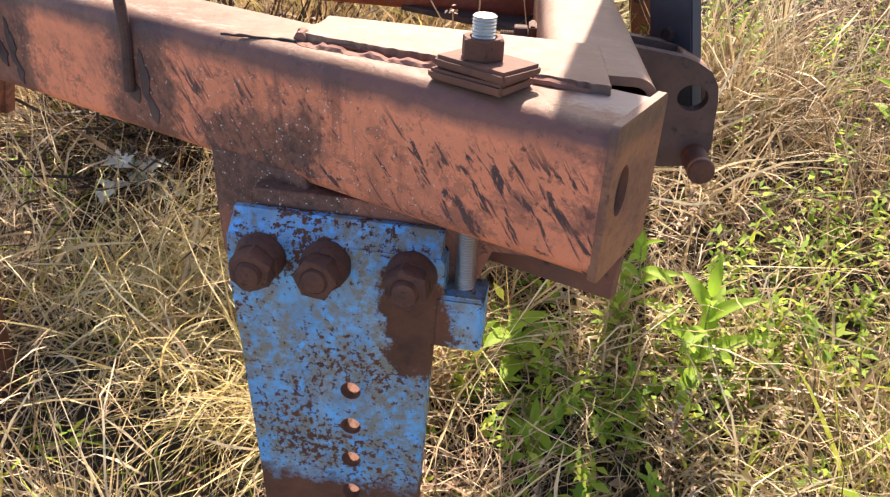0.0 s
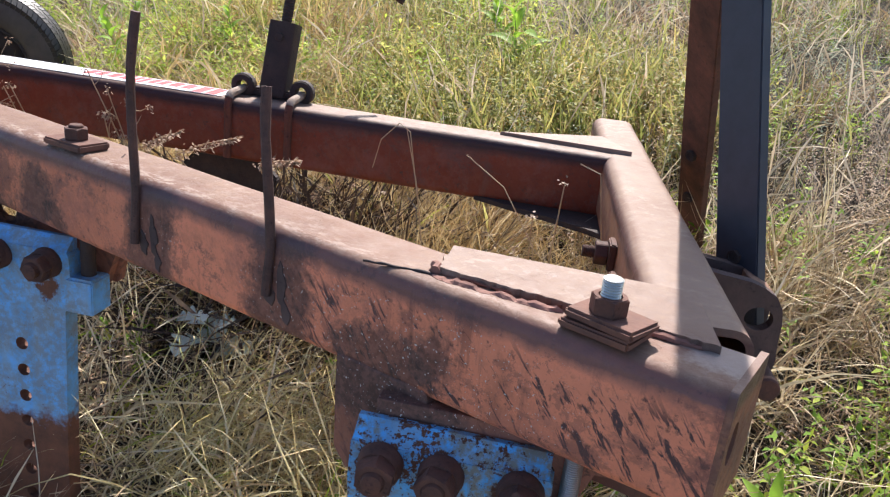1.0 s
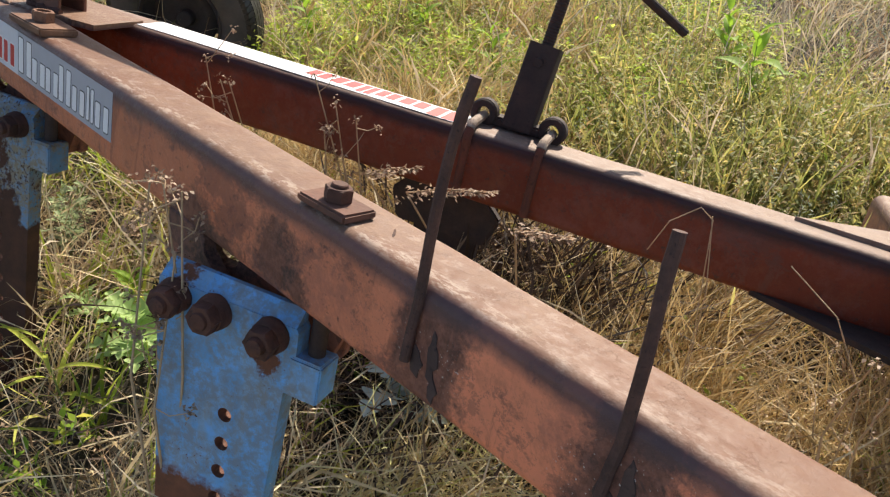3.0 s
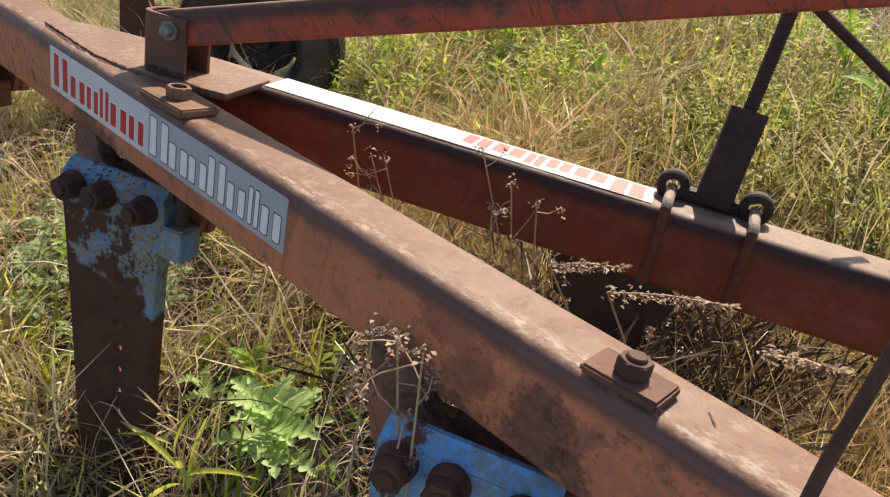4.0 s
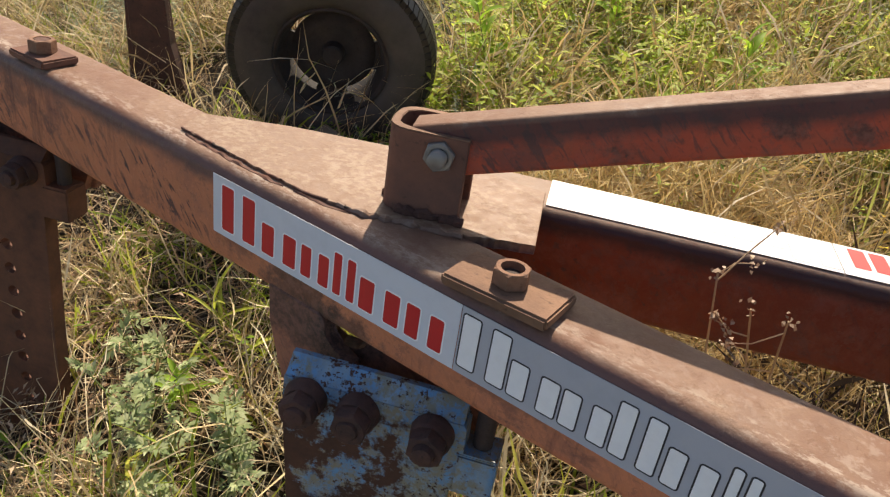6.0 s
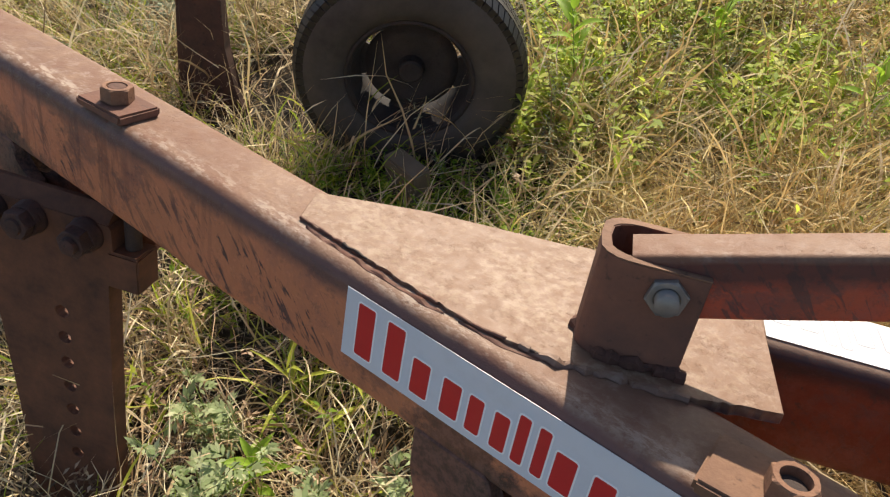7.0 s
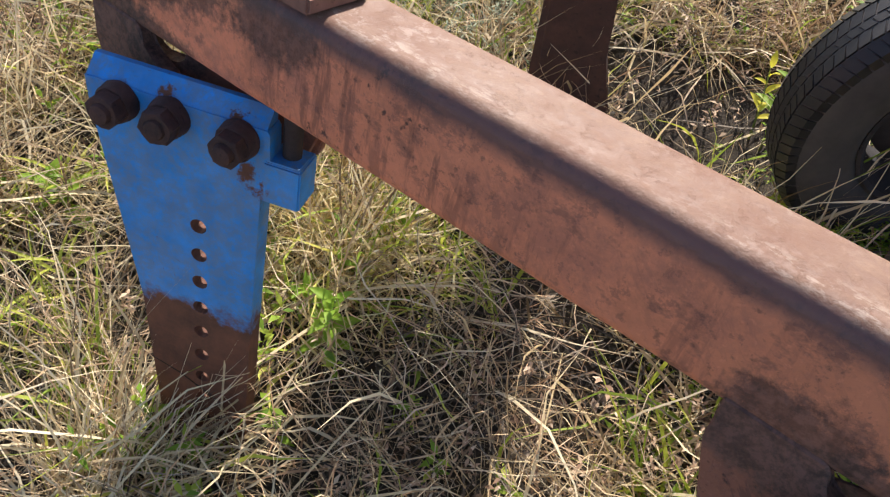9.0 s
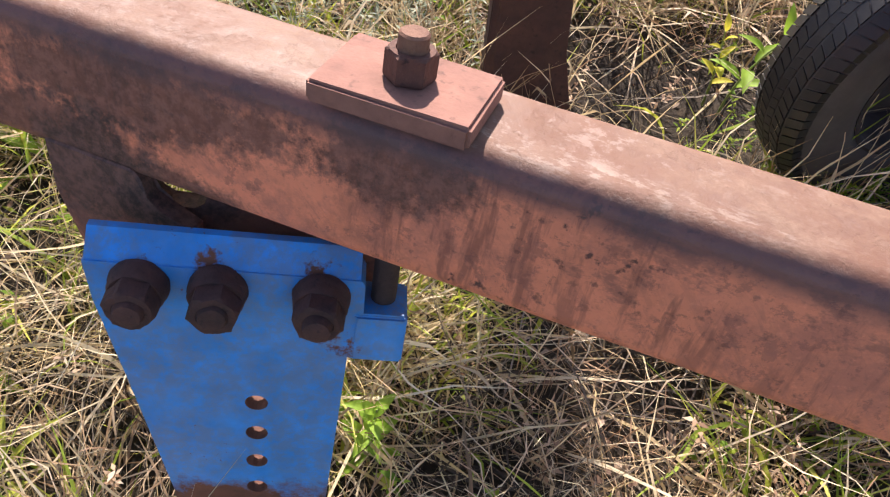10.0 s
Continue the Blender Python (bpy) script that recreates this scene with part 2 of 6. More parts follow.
FA, FB = Vector((-2.13, 0.676, 0.532)), Vector((-0.600, 1.378, 0.512))
CA, CB = Vector((-0.215, 0.615, 0.528)), Vector((-0.800, 1.800, 0.505))
BA, BD = Vector((-2.040, 0.587, 0.665)), Vector((1.0, 0.494, 0.322)).normalized()
U_F, U_C, U_B = up_of(FA, FB), up_of(CA, CB), up_of(BA, BA + BD)
LEG_X = (-0.376, -1.167, -1.956, -2.752, -3.546)
STAINS = [((x + 0.018, 0.487, 0.515), (0.80, 0.3, 0.30), 0.037) for x in (-0.890, -0.667)] + [((x - 0.150, 0.487, 0.482), (0.62, 0.3, 0.9), 0.034) for x in LEG_X[1:]] + [((x - 0.085, 0.487, 0.474), (0.5, 0.3, 1.3), 0.026) for x in LEG_X[1:]]
STAINS += [((-1.13, 0.487, 0.512), (0.75, 0.3, 0.5), 0.026), ((-1.085, 0.487, 0.494), (0.8, 0.3, 0.7), 0.018), ((-0.496, 0.487, 0.490), (0.50, 0.3, 1.0), 0.034), ((-0.435, 0.487, 0.512), (0.8, 0.3, 0.8), 0.022), ((-3.66, 0.487, 0.548), (0.22, 0.3, 1.0), 0.030), ((-3.74, 0.487, 0.485), (0.5, 0.3, 1.0), 0.040), ((-3.45, 0.487, 0.560), (0.5, 0.3, 1.0), 0.030)]
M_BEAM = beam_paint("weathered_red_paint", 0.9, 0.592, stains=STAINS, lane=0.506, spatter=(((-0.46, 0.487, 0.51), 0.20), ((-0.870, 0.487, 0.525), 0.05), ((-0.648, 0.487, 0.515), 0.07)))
# darker red puts the shade on the rear beam's face into its paint
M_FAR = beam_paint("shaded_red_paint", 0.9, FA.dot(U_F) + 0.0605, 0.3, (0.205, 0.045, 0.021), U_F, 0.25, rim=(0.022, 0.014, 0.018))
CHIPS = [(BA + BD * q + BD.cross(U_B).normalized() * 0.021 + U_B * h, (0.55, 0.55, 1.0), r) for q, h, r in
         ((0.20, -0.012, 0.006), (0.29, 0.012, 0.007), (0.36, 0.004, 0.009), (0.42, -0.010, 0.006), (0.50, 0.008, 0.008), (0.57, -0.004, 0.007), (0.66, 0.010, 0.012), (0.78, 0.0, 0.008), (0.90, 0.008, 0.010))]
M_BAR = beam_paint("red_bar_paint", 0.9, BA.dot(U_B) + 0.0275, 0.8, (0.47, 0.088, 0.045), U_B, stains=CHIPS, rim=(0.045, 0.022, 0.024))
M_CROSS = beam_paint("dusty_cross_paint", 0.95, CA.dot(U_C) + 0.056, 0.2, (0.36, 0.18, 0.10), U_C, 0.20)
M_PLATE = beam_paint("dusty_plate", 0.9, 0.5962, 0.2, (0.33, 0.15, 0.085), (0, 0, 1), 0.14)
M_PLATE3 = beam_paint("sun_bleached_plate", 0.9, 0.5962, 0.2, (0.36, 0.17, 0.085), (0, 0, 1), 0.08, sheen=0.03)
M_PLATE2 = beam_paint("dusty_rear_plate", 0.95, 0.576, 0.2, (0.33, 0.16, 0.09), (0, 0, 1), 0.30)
M_RUST = rust("brown_rust", (0.045, 0.020, 0.015), (0.175, 0.066, 0.040))
M_NUT = rust("dark_brown_nut", (0.028, 0.014, 0.012), (0.115, 0.045, 0.032), 30)
M_BRIGHT = rust("light_rust", (0.14, 0.06, 0.035), (0.32, 0.17, 0.10), 30)
M_DARK = rust("dark_rusty_steel", (0.018, 0.013, 0.013), (0.065, 0.036, 0.028), 26)
M_MAST = plain("blue_black_steel", (0.036, 0.036, 0.048), 0.5, 0.0, 0.35, 40)
M_ROD = rust("dark_brown_bar", (0.045, 0.024, 0.02), (0.14, 0.065, 0.048), 40)
M_ZINC = plain("zinc_thread", (0.50, 0.50, 0.47), 0.42, 0.9, 0.2, 80)
k = Mat("dusty_rubber", 0.66)
dusty = k.step(k.noise(7, 7, 0.7), 0.35, 0.7)
k.bump(k.noise(90, 4, 0.6), 0.25, 0.001)
M_TYRE = k.out(k.mix(dusty, k.mix(k.noise(60, 4), (0.016, 0.016, 0.019), (0.040, 0.039, 0.041)), (0.080, 0.073, 0.067)))
k = Mat("tread_rubber", 0.5)
k.bump(k.noise(120, 4, 0.6), 0.3, 0.001)
M_TREAD = k.out(k.mix(k.step(k.noise(9, 6, 0.7), 0.4, 0.7), (0.008, 0.008, 0.010), (0.026, 0.024, 0.023)))
M_RIM = rust("black_rim", (0.012, 0.012, 0.014), (0.05, 0.04, 0.038), 18)
M_BRK = rust("bracket_rust", (0.095, 0.045, 0.034), (0.24, 0.095, 0.055), 12)
M_LUG = rust("grey_brown_lug", (0.05, 0.030, 0.028), (0.125, 0.074, 0.062), 14)
M_TAN = rust("tan_rust_plate", (0.125, 0.06, 0.036), (0.28, 0.15, 0.088), 18)
# brown stands in for the shade on the shackle legs
M_SHACKLE_SHADE = rust("shaded_shackle_steel", (0.07, 0.028, 0.02), (0.20, 0.06, 0.035), 14)
BURNS = [((x - 0.150, 0.487, 0.462), (0.50, 0.3, 1.0), 0.040) for x in LEG_X[1:]] + [((x - 0.085, 0.487, 0.455), (0.62, 0.3, 1.0), 0.030) for x in LEG_X[1:]] + [((-0.496, 0.487, 0.452), (0.45, 0.3, 1.0), 0.040)]
M_BRKT = beam_paint("bracket_paint", 0.0, None, 0.5, (0.34, 0.135, 0.085), stains=BURNS, spatter=(((-0.46, 0.487, 0.49), 0.16),))
# pale steel paints the sun on the shackle tops
M_SHACKLE_LIT = rust("sunlit_shackle_steel", (0.22, 0.15, 0.11), (0.48, 0.39, 0.31), 30)
# rust darkened so that the rear leg's shade is in its colour
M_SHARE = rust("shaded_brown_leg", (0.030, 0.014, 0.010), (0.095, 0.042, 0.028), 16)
M_CLAMP = rust("pink_brown_plate", (0.17, 0.075, 0.052), (0.38, 0.175, 0.125), 14)
M_STEEL = plain("dull_bolt_steel", (0.21, 0.195, 0.185), 0.48, 0.45, 0.35, 60)
LEG_MATS = [leg_paint("worn_blue_speckled", 0.80, 0.150, 1.0, (0.075, 0.33, 0.66), 0.85, 0.9, (((0.066, 0, 0.350), 0.034), ((0.052, 0, 0.388), 0.024)), deep=0.72),
            leg_paint("chalky_blue", 0.84, 0.15, 0.6, (0.11, 0.34, 0.66), 0.75, 0.6, (((-0.083, 0, 0.440), 0.012), ((0.05, 0, 0.375), 0.014))),
            leg_paint("mostly_rusted_blue", 0.40, 0.27, 0.9, (0.07, 0.205, 0.39), 0.9, 0.95, (), True, 0.42),
            leg_paint("bare_rust_leg", 0.0, 2.0, 0.5, deep=0.75),
            # small rust chips; the upper three also stand in for shade above the bolts
            leg_paint("fresh_blue", 0.95, 0.135, 0.5, (0.010, 0.225, 0.60), 0.16, 0.4, (((-0.083, 0, 0.430), 0.005), ((-0.031, 0, 0.428), 0.008), ((0.05, 0, 0.430), 0.005), ((0.060, 0, 0.368), 0.008), ((0.078, 0, 0.350), 0.006)))]


# ---- mesh helpers ----
def part(name, bm, mat, parent=None, label="", smooth=False):
    me = bpy.data.meshes.new(name)
    bmesh.ops.recalc_face_normals(bm, faces=bm.faces)
    bm.to_mesh(me)
    bm.free()
    me.materials.append(mat)
    if smooth:
        me.polygons.foreach_set("use_smooth", [True] * len(me.polygons))
        me.set_sharp_from_angle(angle=radians(35))
    ob = new(name, me)
    ob.parent = parent
    if label:
        ob["label"] = label
    return ob


def thing(name, label, category, group="", m=None):
    ob = new(name)
    ob.empty_display_size = 0.05
    ob.matrix_basis = TIP if m is None else m
    return tagged(ob, label, category, group)


def prism(pts, z0, z1, bevel=0.0, segs=2, bm=None):
    """Flat outline pts (x, y) from z0 to z1."""
    bm = bm or bmesh.new()
    lo = [bm.verts.new((x, y, z0)) for x, y in pts]
    hi = [bm.verts.new((x, y, z1)) for x, y in pts]
    n = len(pts)
    fs = [bm.faces.new(lo[::-1]), bm.faces.new(hi)]
    for i in range(n):
        fs.append(bm.faces.new((lo[i], lo[(i + 1) % n], hi[(i + 1) % n], hi[i])))
    if bevel:
        es = list({e for f in fs for e in f.edges})
        bmesh.ops.bevel(bm, geom=es, offset=bevel, segments=segs, affect="EDGES", clamp_overlap=True)
    return bm


def block(cx, cy, cz, sx, sy, sz, bevel=0.002, rot=None):
    bm = prism([(-sx / 2, -sy / 2), (sx / 2, -sy / 2), (sx / 2, sy / 2), (-sx / 2, sy / 2)], -sz / 2, sz / 2, bevel)
    bm.transform(Matrix.Translation((cx, cy, cz)) @ (rot.to_4x4() if rot else Matrix()))
    return bm


def ring(n, r, phase=0.0):
    return [(r * math.cos(2 * math.pi * (i / n) + phase), r * math.sin(2 * math.pi * (i / n) + phase)) for i in range(n)]


def disc(r, z0, z1, n=24, bevel=0.0015, phase=0.0):
    return prism(ring(n, r, phase), z0, z1, bevel, 1)


def lathe(prof, n=48, closed=False):
    """Turn (radius, height) pairs about z."""
    bm = bmesh.new()
    rows = [[bm.verts.new((r * math.cos(2 * math.pi * i / n), r * math.sin(2 * math.pi * i / n), h)) for i in range(n)] for r, h in prof]
    if closed:
        rows.append(rows[0])
    for a, b in zip(rows, rows[1:]):
        for i in range(n):
            bm.faces.new((a[i], a[(i + 1) % n], b[(i + 1) % n], b[i]))
    return bm


def rounded(w, h, r, segs=6):
    out = []
    for cx, cy, a0 in ((w / 2 - r, h / 2 - r, 0), (-w / 2 + r, h / 2 - r, 90), (-w / 2 + r, -h / 2 + r, 180), (w / 2 - r, -h / 2 + r, 270)):
        for i in range(segs + 1):
            a = radians(a0 + 90 * i / segs)
            out.append((cx + r * math.cos(a), cy + r * math.sin(a)))
    return out


def frame_of(d, up=(0, 0, 1)):
    """Rotation whose z runs along d, and whose y leans to up."""
    z = Vector(d).normalized()
    x = Vector(up).cross(z).normalized()
    return Matrix((x, z.cross(x), z)).transposed()


def tube(p0, p1, w, h, r, wall=0.0, cuts=24, wobble=0.0008, cap0=True, cap1=True):
    """Box-section tube with rounded corners from p0 to p1 along its centre line; w across, h upwards."""
    p0, p1 = Vector(p0), Vector(p1)
    rot = frame_of(p1 - p0)
    prof = rounded(w, h, r)
    bm = bmesh.new()
    rows = []
    for k in range(cuts + 1):
        c = p0.lerp(p1, k / cuts)
        row = []
        for x, y in prof:
            v = c + rot @ Vector((x, y, 0))
            v += noise.noise_vector(v * 9.0) * wobble
            row.append(bm.verts.new(v))
        rows.append(row)
    n = len(prof)
    for a, b in zip(rows, rows[1:]):
        for i in range(n):
            bm.faces.new((a[i], a[(i + 1) % n], b[(i + 1) % n], b[i]))
    inner = rounded(w - 2 * wall, h - 2 * wall, max(r - wall, 0.003)) if wall else None
    for row, c, on, sgn in ((rows[0], p0, cap0, 1), (rows[-1], p1, cap1, -1)):
        if not on:
            continue
        if wall:
            lip = [bm.verts.new(c + rot @ Vector((x, y, 0))) for x, y in inner]
            deep = [bm.verts.new(c + rot @ Vector((x, y, 0.35 * sgn))) for x, y in inner]
            for i in range(n):
                j = (i + 1) % n
                bm.faces.new((row[i], row[j], lip[j], lip[i]))
                bm.faces.new((lip[i], lip[j], deep[j], deep[i]))
            bm.faces.new(deep)
        else:
            bm.faces.new(row)
    return bm


def rod(pts, r, n=10, bend=0.0):
    """Round bar through the points."""
    pts = [Vector(p) for p in pts]
    bm = bmesh.new()
    rows = []
    for k, p in enumerate(pts):
        d = pts[min(k + 1, len(pts) - 1)] - pts[max(k - 1, 0)]
        rot = frame_of(d, (0.3, 0.9, 0.1))
        rr = r[k] if isinstance(r, (list, tuple)) else r
        rows.append([bm.verts.new(p + rot @ Vector((x, y, 0))) for x, y in ring(n, rr)])
    for a, b in zip(rows, rows[1:]):
        for i in range(n):
            bm.faces.new((a[i], a[(i + 1) % n], b[(i + 1) % n], b[i]))
    bm.faces.new(rows[0][::-1])
    bm.faces.new(rows[-1])
    return bm


def thread(r, z0, z1, pitch=0.0025, n=16):
    prof = [(0.0005, z0)]
    k = int((z1 - z0) / pitch)
    for i in range(k + 1):
        z = z0 + i * (z1 - z0) / k
        prof += [(r * 0.88, z), (r, z + pitch * 0.5)]
    prof += [(r * 0.8, z1 + pitch), (0.0005, z1 + pitch)]
    return lathe(prof, n)


def bead(pts, r, seed=0):
    """Lumpy weld bead along the points."""
    rnd = random.Random(seed)
    fine = []
    for a, b in zip(pts, pts[1:]):
        a, b = Vector(a), Vector(b)
        k = max(2, int((b - a).length / 0.006))
        fine += [a.lerp(b, i / k) for i in range(k)]
    fine.append(Vector(pts[-1]))
    fine = [p + Vector((rnd.uniform(-1, 1), rnd.uniform(-1, 1), rnd.uniform(-0.5, 0.8))) * r * 0.45 for p in fine]
    return rod(fine, [r * rnd.uniform(0.55, 1.25) for _ in fine], 7)


def hex_nut(r, hole, z0, z1, phase=0.0, deep=0.006):
    """Hex nut with rounded corners on top and the hollow of its bore."""
    n = 36
    bm = bmesh.new()

    def row(fac, z, hexed=True):
        out = []
        for i in range(n):
            a = 2 * math.pi * i / n
            q = fac * (r * math.cos(math.pi / 6) / math.cos((a % (math.pi / 3)) - math.pi / 6) if hexed else 1.0)
            out.append(bm.verts.new((q * math.cos(a + phase), q * math.sin(a + phase), z)))
        return out

    h = z1 - z0
    rows = [row(0.97, z0), row(1.0, z0 + 0.08 * h), row(1.0, z1 - 0.09 * h), row(r * 0.85, z1, False), row(hole, z1, False), row(hole * 0.96, z1 - deep, False)]
    for a, b in zip(rows, rows[1:]):
        for i in range(n):
            bm.faces.new((a[i], a[(i + 1) % n], b[(i + 1) % n], b[i]))
    bm.faces.new(rows[-1])
    bm.faces.new(rows[0][::-1])
    return bm


def pierced(outline, hole, z0, z1):
    """Flat plate with one hole."""
    bm = bmesh.new()
    rows = []
    for z in (z0, z1):
        es, vs = [], []
        for lp in (outline, hole):
            row = [bm.verts.new((a, b, z)) for a, b in lp]
            vs.append(row)
            es += [bm.edges.new((row[i], row[(i + 1) % len(row)])) for i in range(len(row))]
        bmesh.ops.triangle_fill(bm, use_beauty=True, use_dissolve=False, edges=es)
        rows.append(vs)
    for a, b in zip(*rows):
        for i in range(len(a)):
            bm.faces.new((a[i], a[(i + 1) % len(a)], b[(i + 1) % len(a)], b[i]))
    return bm


def jag(pts, i0, i1, amp, seed, step=0.008):
    """Outline pts with the edges from i0 to i1 roughened."""
    rnd = random.Random(seed)
    out = []
    for i, p in enumerate(pts):
        a, b = Vector((*p, 0)), Vector((*pts[(i + 1) % len(pts)], 0))
        out.append(tuple(p))
        if i0 <= i < i1:
            k = max(1, int((b - a).length / step))
            nrm = Vector((-(b - a).y, (b - a).x, 0)).normalized()
            for j in range(1, k):
                v = a.lerp(b, j / k) + nrm * rnd.uniform(-amp, amp)
                out.append((v.x, v.y))
    return out


def worn(bm, amp):
    """Unevenness of rusted edges."""
    for v in bm.verts:
        v.co += noise.noise_vector(v.co * 95.0) * amp
    return bm


def lip(run, width, z, seed, lift=0.002):
    """Torn, jagged strip of rust scale lying along the points (x, y)."""
    rnd = random.Random(seed)
    fine = []
    for a, b in zip(run, run[1:]):
        a, b = Vector((*a, 0)), Vector((*b, 0))
        k = max(2, int((b - a).length / rnd.uniform(0.004, 0.008)))
        fine += [a.lerp(b, i / k) for i in range(k)]
    fine.append(Vector((*run[-1], 0)))
    bm = bmesh.new()
    rows = []
    for i, p in enumerate(fine):
        d = (fine[min(i + 1, len(fine) - 1)] - fine[max(i - 1, 0)]).normalized()
        n = Vector((d.y, -d.x, 0))
        w = width * (0.75 + 0.5 * noise.noise(p * 60.0) + rnd.uniform(-0.08, 0.08)) * min(1.0, 0.3 + i / 4, 0.3 + (len(fine) - 1 - i) / 4)
        up = lift * rnd.uniform(0.2, 1.3)
        rows.append([bm.verts.new(p + n * o + Vector((0, 0, h))) for o, h in ((0.0, z - 0.002), (rnd.uniform(0.0, 0.001), z + up), (w * 0.6, z + up * 0.7), (w, z + 0.0004), (w, z - 0.002))])
    for a, b in zip(rows, rows[1:]):
        for i in range(5):
            bm.faces.new((a[i], a[(i + 1) % 5], b[(i + 1) % 5], b[i]))
    bm.faces.new(rows[0])
    bm.faces.new(rows[-1][::-1])
    return bm


def moved(bm, m):
    bm.transform(m)
    return bm


# ---- the tillage machine's frame ----
TOP, LOW, NEAR, FARY = 0.594, 0.468, 0.487, 0.587
MIDY, MIDZ = (NEAR + FARY) / 2, (TOP + LOW) / 2
FLIP = Matrix(((1, 0, 0, 0), (0, 0, -1, 0), (0, 1, 0, 0), (0, 0, 0, 1)))
frame_ob = thing("plough_frame", "rusty red-painted welded steel plough frame standing tipped in dry grass", "plough frame")

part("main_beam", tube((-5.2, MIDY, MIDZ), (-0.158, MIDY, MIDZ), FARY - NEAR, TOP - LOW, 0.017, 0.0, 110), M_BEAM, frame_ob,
     "long box-section beam with flaking orange paint", True)
# end plate with an oval hole
PLATE_M = Matrix.Translation((-0.1585, MIDY + 0.003, MIDZ + 0.001)) @ Matrix(((0, 0, 1, 0), (1, 0, 0, 0), (0, 1, 0, 0), (0, 0, 0, 1)))
hole = [(-0.026 + 0.0125 * math.cos(2 * math.pi * i / 20), 0.006 + 0.021 * math.sin(2 * math.pi * i / 20)) for i in range(20)]
part("end_plate", moved(pierced(rounded(0.106, 0.127, 0.005, 4), hole, 0.0, 0.007), PLATE_M), M_PLATE, frame_ob, "end plate with an oval hole")
# the beam end is closed, so a dark disc stands in for the hole's shade
part("hole_shadow", moved(prism(hole, 0.0002, 0.0008), PLATE_M), M_DARK, frame_ob, "dark disc that paints the shade inside the hole")

FD = (FB - FA).normalized()
FN = Vector((FD.y, -FD.x, 0)).normalized()
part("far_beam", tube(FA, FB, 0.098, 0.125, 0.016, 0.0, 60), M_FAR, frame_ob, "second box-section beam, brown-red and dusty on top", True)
CD = (CB - CA).normalized()
CR = Vector((CD.y, -CD.x, 0)).normalized()
part("cross_beam", tube(CA, CB, 0.100, 0.125, 0.022, 0.008, 40), M_CROSS, frame_ob, "dusty cross beam with open ends", True)

GUS = ([(-0.487, 0.585), (-0.462, 0.518), (-0.420, 0.522), (-0.320, 0.537), (-0.185, 0.554), (-0.242, 0.668)],
       [(-2.350, 0.517), (-2.218, 0.513), (-2.134, 0.512), (-2.070, 0.524), (-1.960, 0.573), (-1.897, 0.614), (-1.960, 0.740), (-2.130, 0.706), (-2.280, 0.629), (-2.376, 0.564)],
       [(-0.835, 1.285), (-0.587, 1.376), (-0.690, 1.470)])
for k, (g, zt, i0, i1) in enumerate(zip(GUS, (0.6018, 0.5978, 0.584), (0, 0, 0), (4, 5, 0))):
    part("gusset_plate", prism(jag(g, i0, i1, 0.0024, 5 + k, 0.0052), zt - 0.011, zt, 0.0008, 1), (M_PLATE, M_PLATE3, M_PLATE2)[k], frame_ob, "flat dusty gusset plate with a rough cut edge")
# second gusset with its near-side stub flange at the beam's end
part("end_cheek", moved(prism([(-0.300, 0.392), (-0.168, 0.394), (-0.160, 0.560), (-0.300, 0.560)], 0, 0.012, 0.0015, 1), Matrix.Translation((0, 0.604, 0)) @ FLIP), M_BRK, frame_ob, "rusty cheek plate behind the beam end")
for k, run in enumerate(([(-2.35, 0.517), (-2.218, 0.513), (-2.134, 0.512), (-2.07, 0.524), (-2.02, 0.546)], [(-0.500, 0.500), (-0.462, 0.517), (-0.42, 0.521), (-0.33, 0.536)])):
    rnd = random.Random(70 + k)
    for a, b in zip(run, run[1:]):
        q = 0.0
        while q < 1.0:
            q2 = min(1.0, q + rnd.uniform(0.12, 0.5))
            if rnd.random() < 0.35:
                pa, pb = Vector((*a, 0.5965)).lerp(Vector((*b, 0.5965)), q), Vector((*a, 0.5965)).lerp(Vector((*b, 0.5965)), q2)
                part("weld_bead", bead([pa, pb], rnd.uniform(0.0010, 0.0024), int(q * 997) + k), (M_BRK, M_BRK, M_DARK)[rnd.randrange(3)], frame_ob)
            q = q2
part("torn_weld", lip([(-0.462, 0.5110), (-0.44, 0.5125), (-0.41, 0.5155), (-0.36, 0.5225), (-0.325, 0.5285)], 0.0095, 0.594, 31, 0.0042), M_CLAMP, frame_ob, "torn weld lifted along the gusset edge")
part("torn_weld", lip([(-2.335, 0.5120), (-2.28, 0.5100), (-2.218, 0.5085), (-2.16, 0.5080)], 0.0065, 0.594, 34, 0.0026), M_BRK, frame_ob, "flaking rust scale along the gusset edge")
part("torn_weld", lip([(-2.145, 0.5085), (-2.10, 0.5130), (-2.07, 0.5195)], 0.0050, 0.594, 35, 0.0020), M_BRK, frame_ob, "flaking rust scale along the gusset edge")
part("weld_fill", bead([(-2.090, 0.5195, 0.5942), (-2.060, 0.5275, 0.5942), (-2.010, 0.5505, 0.5942), (-1.960, 0.5725, 0.5942)], 0.0050, 36), M_PLATE, frame_ob, "dusty weld that fills the gusset edge")
part("weld_lump", bead([(-0.474, 0.536, 0.595), (-0.468, 0.526, 0.597), (-0.462, 0.517, 0.596)], 0.0052, 32), M_CLAMP, frame_ob, "lumpy rust-brown weld at the gusset corner")
part("crack", bead([(-0.535, 0.490, 0.5925), (-0.51, 0.497, 0.5938), (-0.485, 0.506, 0.5938), (-0.462, 0.512, 0.594)], 0.0019, 33), M_DARK, frame_ob, "dark crack in the paint")
